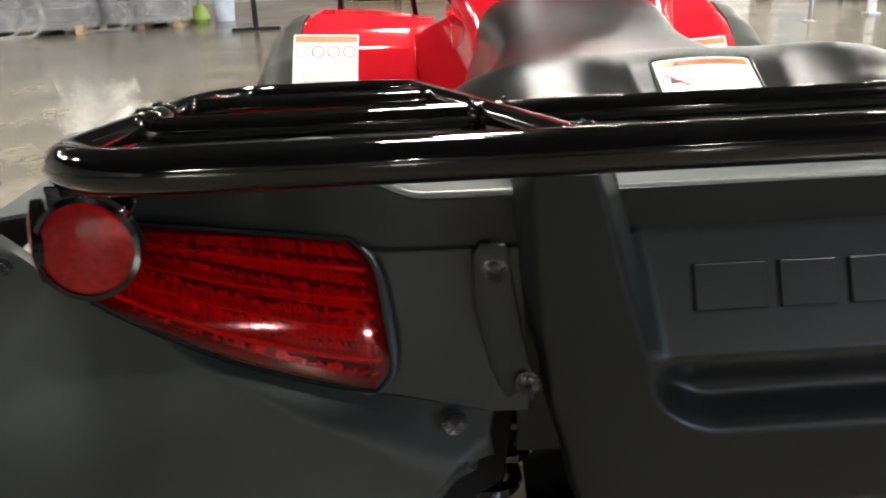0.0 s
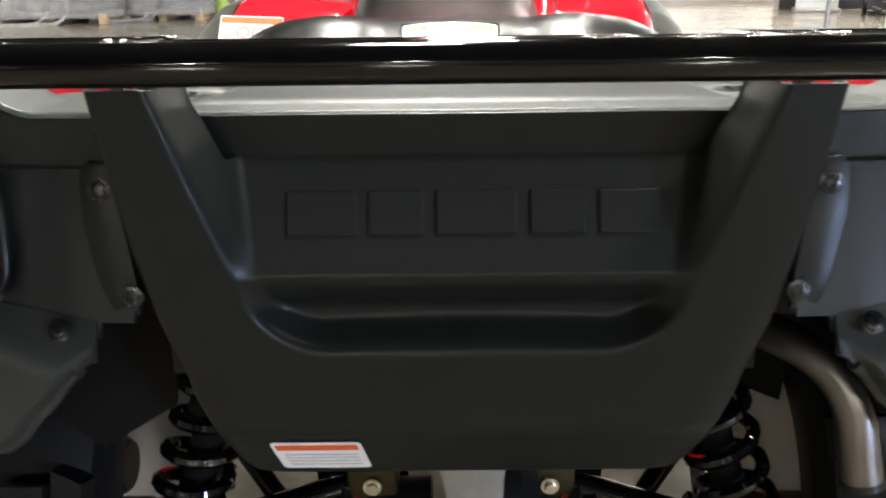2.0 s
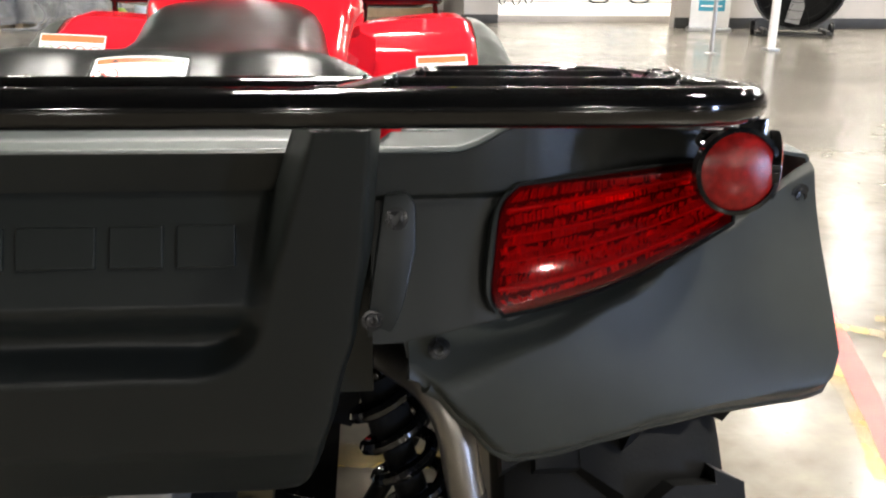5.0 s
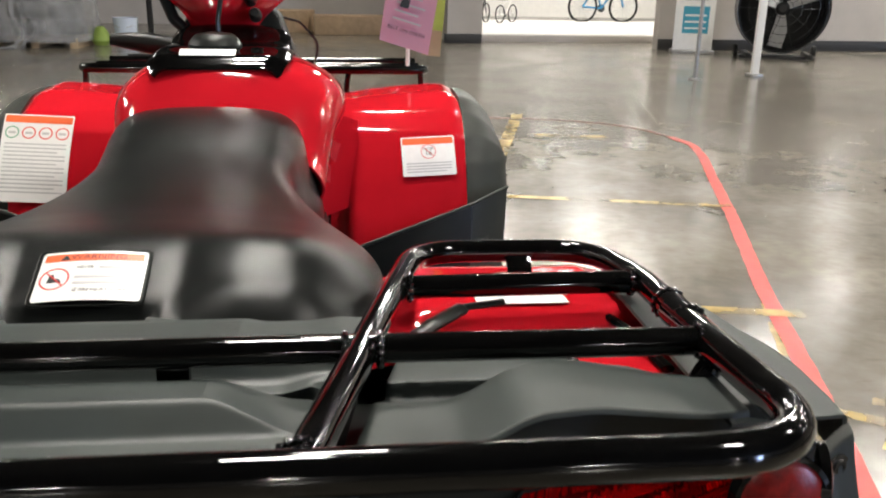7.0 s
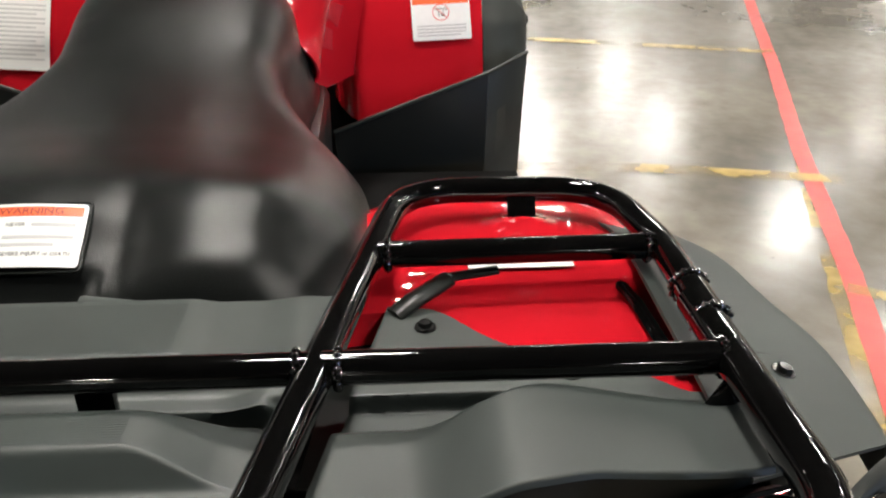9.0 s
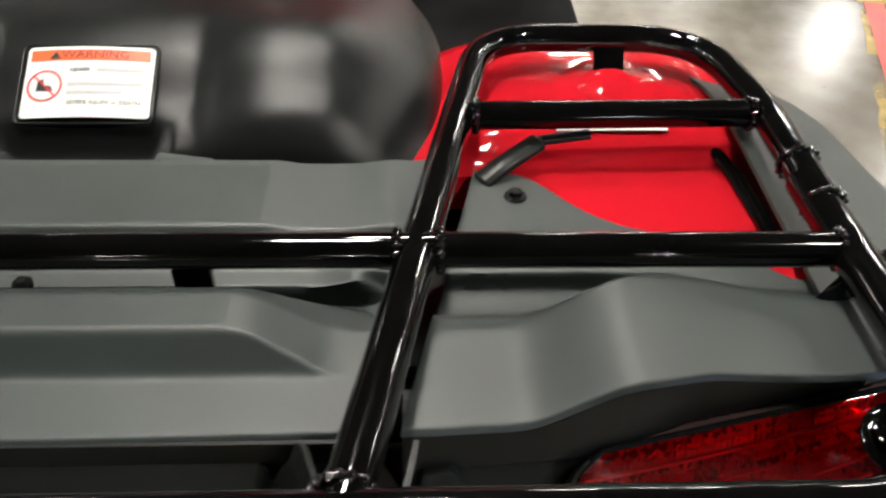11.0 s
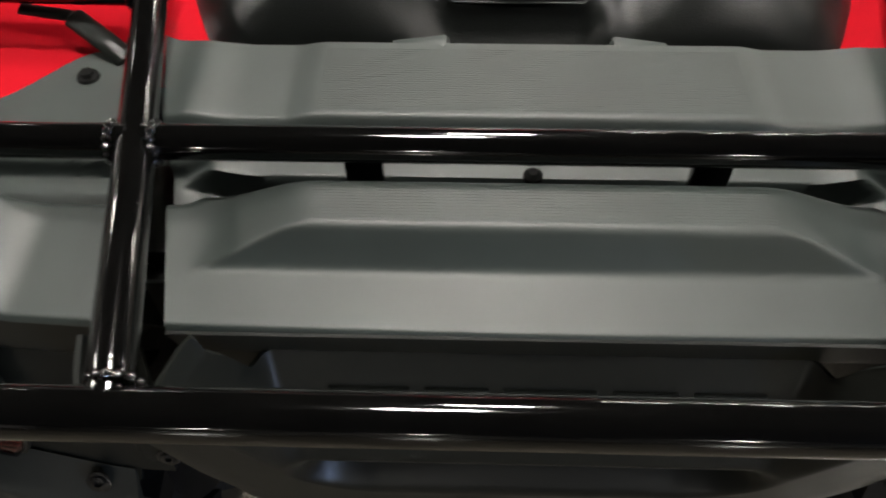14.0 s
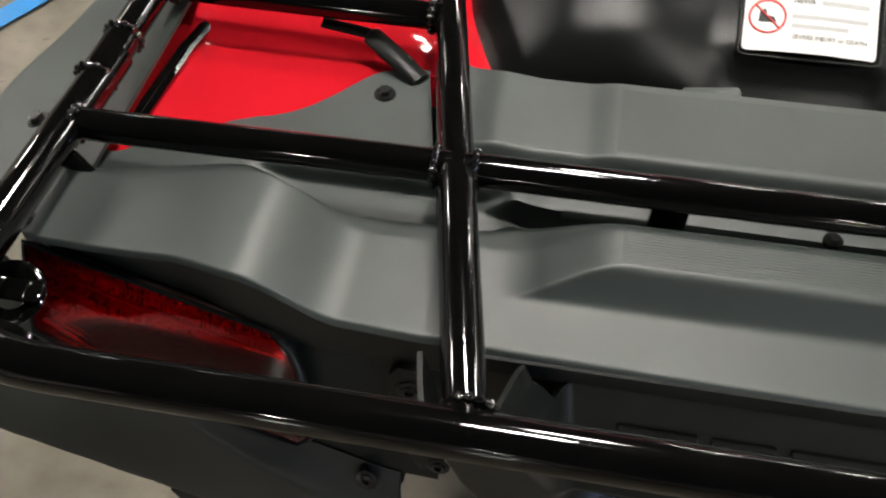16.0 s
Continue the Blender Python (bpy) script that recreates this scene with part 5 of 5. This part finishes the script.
    part("knuckle", block((-0.03, -0.03, -0.06), (0.03, 0.03, 0.06), 0.01, pose(s * 0.36, 0.27, 0.29)), DARK, arm)
# black sheet added where the gap beside the tail panel lies in shadow
part("inner_shield", prism([(-0.215, 0.11, 0.70), (-0.29, 0.11, 0.68), (-0.35, 0.11, 0.57), (-0.30, 0.12, 0.52), (-0.235, 0.12, 0.56)], (0, 0, 0), (0, 0.004, 0), 0.001), FOOTWELL, quad, "black sheet added to stand for the shadow beside the tail panel")
pipe = part("tail_pipe", bar(rounded([(0.20, 0.22, 0.60), (0.225, 0.13, 0.628), (0.285, 0.065, 0.614), (0.300, 0.052, 0.527)], 0.07, 12), 0.0154, 20), STEEL, quad, "brushed steel exhaust tail pipe")
part("pipe_mouth", lathe([(0.0160, -0.004), (0.0163, 0.001), (0.0136, 0.001), (0.0136, -0.02), (0.0001, -0.02)], basis((0.3001, 0.0519, 0.5265), (1, 0, 0), (0.17, -0.146, -0.975))), DARK, pipe)
part("muffler", lathe([(0.06, 0), (0.085, 0.03), (0.09, 0.3), (0.06, 0.36), (0.0001, 0.36)], pose(0.14, 0.25, 0.60, -90)), DARK, pipe, "dark muffler body")


# ---- stored goods round the hall ----
def wrapped_pallet(name, x, y, w, d, h, seed):
    rng = random.Random(seed)
    e = empty(name, "pallet load wrapped in clear crinkled stretch film", "pallet load", (x, y, 0))
    for k in range(5):
        part("pallet_board", block((-w / 2, -d / 2 + k * d / 5, 0.10), (w / 2, -d / 2 + k * d / 5 + 0.1, 0.125), 0.003), WOOD, e)
    for k in range(3):
        part("pallet_block", block((-w / 2 + k * (w - 0.1) / 2, -d / 2, 0), (-w / 2 + k * (w - 0.1) / 2 + 0.1, d / 2, 0.1), 0.003), WOOD, e)
    for k in range(5):
        z = 0.14 + 0.22 * k
        for q in (-0.24, 0.24):
            r = min(w * 0.23, d * 0.42) * rng.uniform(0.85, 1.0)
            part("packed_ring", lathe([(r * 0.55, 0), (r * 0.9, 0.0), (r, 0.04), (r, 0.14), (r * 0.9, 0.19), (r * 0.55, 0.19)], pose(q * w, 0, z, rng.uniform(-4, 4), rng.uniform(-4, 4), 0), 28), DARK if (k + (q > 0)) % 3 else GREY_METAL, e)

    def f(u, v):
        t = 2 * math.pi * u
        c, q = math.cos(t), math.sin(t)
        k = (abs(c) ** 4 + abs(q) ** 4) ** -0.25
        z = 0.08 + (h - 0.08) * v
        n = noise.noise(Vector((c * 3.0 + seed, q * 3.0, z * 4.0))) * 0.06 + noise.noise(Vector((c * 9 + seed, q * 9, z * 14))) * 0.025
        g = 0.56 * (1 + n) * (1.04 - 0.1 * v)
        return (w * g * c * k, d * g * q * k, z)

    shell("stretch_film", f, 72, 30, 0.002, FILM, e, "crinkled clear stretch film", 20)
    for k in range(3):
        a = rng.uniform(-0.4, 0.4) * w
        sag = [(a + rng.uniform(-0.1, 0.1) + 0.12 * math.sin(2.2 * q), -d * (0.58 + 0.03 * q), max(0.015, h * (0.85 - 0.17 * q))) for q in range(6)]
        part("film_tail", bar(rounded(sag + [(a - 0.45, -d * 0.8, 0.012), (a - 0.8, -d * 0.72, 0.012)], 0.25, 6), lambda f: 0.022 + 0.012 * math.sin(9 * f), 9, flat=0.35), FILM, e)
    return e


wrapped_pallet("wrapped_pallet", -5.3, 11.9, 1.5, 1.2, 1.3, 3)
wrapped_pallet("wrapped_pallet", -3.95, 12.4, 1.1, 1.2, 1.15, 8)
wrapped_pallet("wrapped_pallet", -7.2, 11.6, 1.5, 1.2, 1.3, 5)

bucket = empty("bucket", "pale blue plastic bucket on the floor", "bucket", (-2.95, 12.6, 0))
part("body", lathe([(0.14, 0), (0.17, 0.36), (0.18, 0.37), (0.17, 0.37), (0.135, 0.02), (0.0001, 0.02)]), PALE_BUCKET, bucket)
part("handle", bar(rounded([(-0.17, 0, 0.35), (-0.1, -0.15, 0.24), (0.1, -0.15, 0.24), (0.17, 0, 0.35)], 0.08), 0.005, 6), GREY_METAL, bucket)
tagged(part("plastic_wrap", lathe([(0.09, 0), (0.13, 0.06), (0.1, 0.18), (0.05, 0.25), (0.0001, 0.26)], pose(-3.25, 12.4, 0)), GREEN_STUFF), "crumpled lime green plastic wrap on the floor", "wrap")


def table(x, y):
    e = empty("work_table", "long table with dark steel T-shaped legs", "table", (x, y, 0))
    part("tabletop", block((-0.9, -0.38, 0.73), (0.9, 0.38, 0.76), 0.006), CARTON, e)
    for a in (-0.35, 0.75):
        part("leg", block((a - 0.03, -0.03, 0.04), (a + 0.03, 0.03, 0.73), 0.004), DARK, e)
        part("foot", block((a - 0.3, -0.045, 0), (a + 0.3, 0.045, 0.04), 0.006), DARK, e)
    return e


table(-1.85, 10.75)


def carton(x, y, w, d, h, turn, label):
    e = empty("carton", label, "box", (x, y, 0))
    e.rotation_euler = (0, 0, radians(turn))
    part("body", block((-w / 2, -d / 2, 0), (w / 2, d / 2, h), 0.006), CARTON, e)
    part("flap", block((-w / 2, -d / 2 - 0.003, h), (w / 2, -0.01, h + 0.006), 0.001), CARTON, e)
    part("flap", block((-w / 2, 0.01, h), (w / 2, d / 2 + 0.003, h + 0.006), 0.001), CARTON, e)
    return e


carton(0.4, 15.2, 1.6, 0.7, 0.30, 4, "long flat brown cardboard carton on the floor")
carton(-0.9, 15.6, 0.9, 0.7, 0.36, -8, "brown cardboard carton on the floor")
carton(1.15, 15.9, 0.6, 0.5, 0.36, 0, "brown cardboard carton by the pier")


# drum fan
def drum_fan(x, y):
    e = empty("drum_fan", "large dark drum fan on a wheeled base", "fan", (x, y, 0))
    e.rotation_euler = (0, 0, radians(-18))
    ax = Matrix.Translation((0, 0, 0.68)) @ pose(0, 0, 0, 90, 0, 0)
    part("drum", lathe([(0.58, -0.17), (0.6, -0.18), (0.6, 0.18), (0.58, 0.17), (0.575, 0.0)][:4] + [(0.575, 0.0), (0.58, -0.17)], ax, 48), DARK, e, "black sheet steel drum")
    for k in range(5):
        r = 0.12 + k * 0.112
        part("guard_ring", bar([ax @ Vector((r * math.cos(t * math.pi / 20), r * math.sin(t * math.pi / 20), 0.17)) for t in range(40)], 0.004, 5, True), DARK, e)
    for k in range(10):
        a = math.pi * k / 5
        part("guard_spoke", bar([ax @ Vector((0.1 * math.cos(a), 0.1 * math.sin(a), 0.172)), ax @ Vector((0.58 * math.cos(a), 0.58 * math.sin(a), 0.172))], 0.004, 5), DARK, e)
    for k in range(3):
        a = 2 * math.pi * k / 3 + 0.5
        bm = prism([(0.08, -0.05, 0.02), (0.5, -0.12, -0.04), (0.53, 0.06, 0.06), (0.3, 0.1, 0.07), (0.08, 0.05, 0.05)], (0, 0, 0), (0, 0, 0.004))
        bmesh.ops.transform(bm, matrix=ax @ Matrix.Rotation(a, 4, "Z"), verts=bm.verts)
        part("blade", bm, GREY_METAL, e, "grey metal blade")
    part("hub", lathe([(0.09, -0.1), (0.09, 0.06), (0.05, 0.1), (0.0001, 0.1)], ax), DARK, e)
    for a in (-0.4, 0.4):
        part("base_rail", block((a - 0.03, -0.3, 0.03), (a + 0.03, 0.3, 0.09), 0.006), DARK, e)
        part("base_wheel", lathe([(0.08, -0.025), (0.09, -0.02), (0.09, 0.02), (0.08, 0.025)], pose(a * 1.3, 0.2, 0.09, 0, 90, 0), 20), RUBBER, e)
    part("base_plate", block((-0.5, -0.14, 0.02), (0.5, 0.14, 0.05), 0.006), DARK, e)
    return e


drum_fan(6.1, 11.2)


def sign_board(x, y, turn):
    e = empty("sign_board", "white free-standing sign board with a teal print", "sign", (x, y, 0))
    e.rotation_euler = (0, 0, radians(turn))
    part("panel", block((-0.28, -0.015, 0.05), (0.28, 0.015, 1.7), 0.004), WHITE_PAINT, e)
    part("print_block", block((-0.17, -0.018, 0.28), (0.2, -0.0155, 0.66)), SIGN_BLUE, e, "teal printed block")
    for k in range(3):
        part("print_line", block((-0.14, -0.021, 0.34 + k * 0.09), (0.16, -0.0185, 0.365 + k * 0.09)), WHITE_LABEL, e)
    for k in range(3):
        part("print_line", block((-0.16, -0.018, 0.74 + k * 0.08), (0.17, -0.0155, 0.77 + k * 0.08)), GREY_PRINT, e)
    part("base", block((-0.3, -0.16, 0), (0.3, 0.16, 0.05), 0.006), GREY_METAL, e)
    return e


sign_board(5.2, 12.0, -12)

post = empty("barrier_post", "slim grey metal barrier post on a flat foot", "post", (3.97, 8.75, 0))
part("pole", bar([(0, 0, 0.01), (0.0, 0.0, 1.1)], 0.022, 14), GREY_METAL, post)
part("foot", lathe([(0.07, 0), (0.07, 0.008), (0.03, 0.02), (0.0001, 0.02)], None, 28), GREY_METAL, post)
post2 = empty("display_stand", "white upright display stand on the floor", "stand", (4.82, 9.12, 0))
part("upright", block((-0.045, -0.02, 0.03), (0.045, 0.02, 1.5), 0.005), WHITE_PAINT, post2)
part("foot", block((-0.07, -0.09, 0), (0.07, 0.09, 0.03), 0.006), GREY_METAL, post2)

# display platform and bicycles beyond the doorway
plat = empty("display_platform", "white slatted display platform in the sales room", "platform", (3.5, 15.0, 0))
part("body", block((-1.7, -1.3, 0), (3.2, 3.0, 0.10), 0.006), WALL, plat)
for k in range(16):
    part("slat", block((-1.7, -1.3 + k * 0.27, 0.10), (3.2, -1.14 + k * 0.27, 0.125), 0.004), WHITE_PAINT, plat)


def bicycle(x, y, z, size, paint, label, turn=0):
    e = empty("bicycle", label, "bicycle", (x, y, z))
    e.rotation_euler = (0, 0, radians(turn))
    r, b = 0.33 * size, 0.98 * size / 2
    for s in (-1, 1):
        w = empty("wheel", "", "", (0, 0, 0))
        w.parent = e
        c = Vector((s * b, 0, r))
        part("tyre", bar([c + Vector((r * math.cos(t * math.pi / 16), 0, r * math.sin(t * math.pi / 16))) for t in range(32)], 0.028 * size, 8, True), RUBBER, w)
        for t in range(8):
            d = Vector((math.cos(t * math.pi / 8), 0, math.sin(t * math.pi / 8))) * r
            part("spoke", bar([c - d, c + d], 0.003, 4), GREY_METAL, w)
    seatp, head, crank = Vector((-0.2 * size, 0, 0.78 * size)), Vector((0.33 * size, 0, 0.80 * size)), Vector((-0.05 * size, 0, 0.30 * size))
    for a, c in ((seatp, head), (head, crank), (crank, seatp), (crank, Vector((-b, 0, r))), (seatp, Vector((-b, 0, r))), (head, Vector((b, 0, r)))):
        part("frame_tube", bar([a, c], 0.024 * size, 8), paint, e)
    part("saddle", block((-0.14, -0.06, 0), (0.14, 0.06, 0.05), 0.02, pose(seatp.x - 0.02, 0, 0.86 * size)), DARK, e)
    part("handlebar", bar([(head.x, -0.28, 0.92 * size), (head.x + 0.03, 0, 0.94 * size), (head.x, 0.28, 0.92 * size)], 0.014, 8), DARK, e)
    part("crank", lathe([(0.09 * size, -0.01), (0.09 * size, 0.01), (0.0001, 0.01)], pose(*crank, 90)), DARK, e)
    return e


bicycle(5.45, 17.6, 0.125, 0.90, BIKE_BLUE, "blue bicycle standing on the white platform", 4)
bicycle(2.75, 16.6, 0.125, 0.55, DARK, "small dark bicycle on the white platform", 60)
bicycle(3.3, 16.9, 0.125, 0.5, WHITE_PAINT, "small pale bicycle on the white platform", 50)
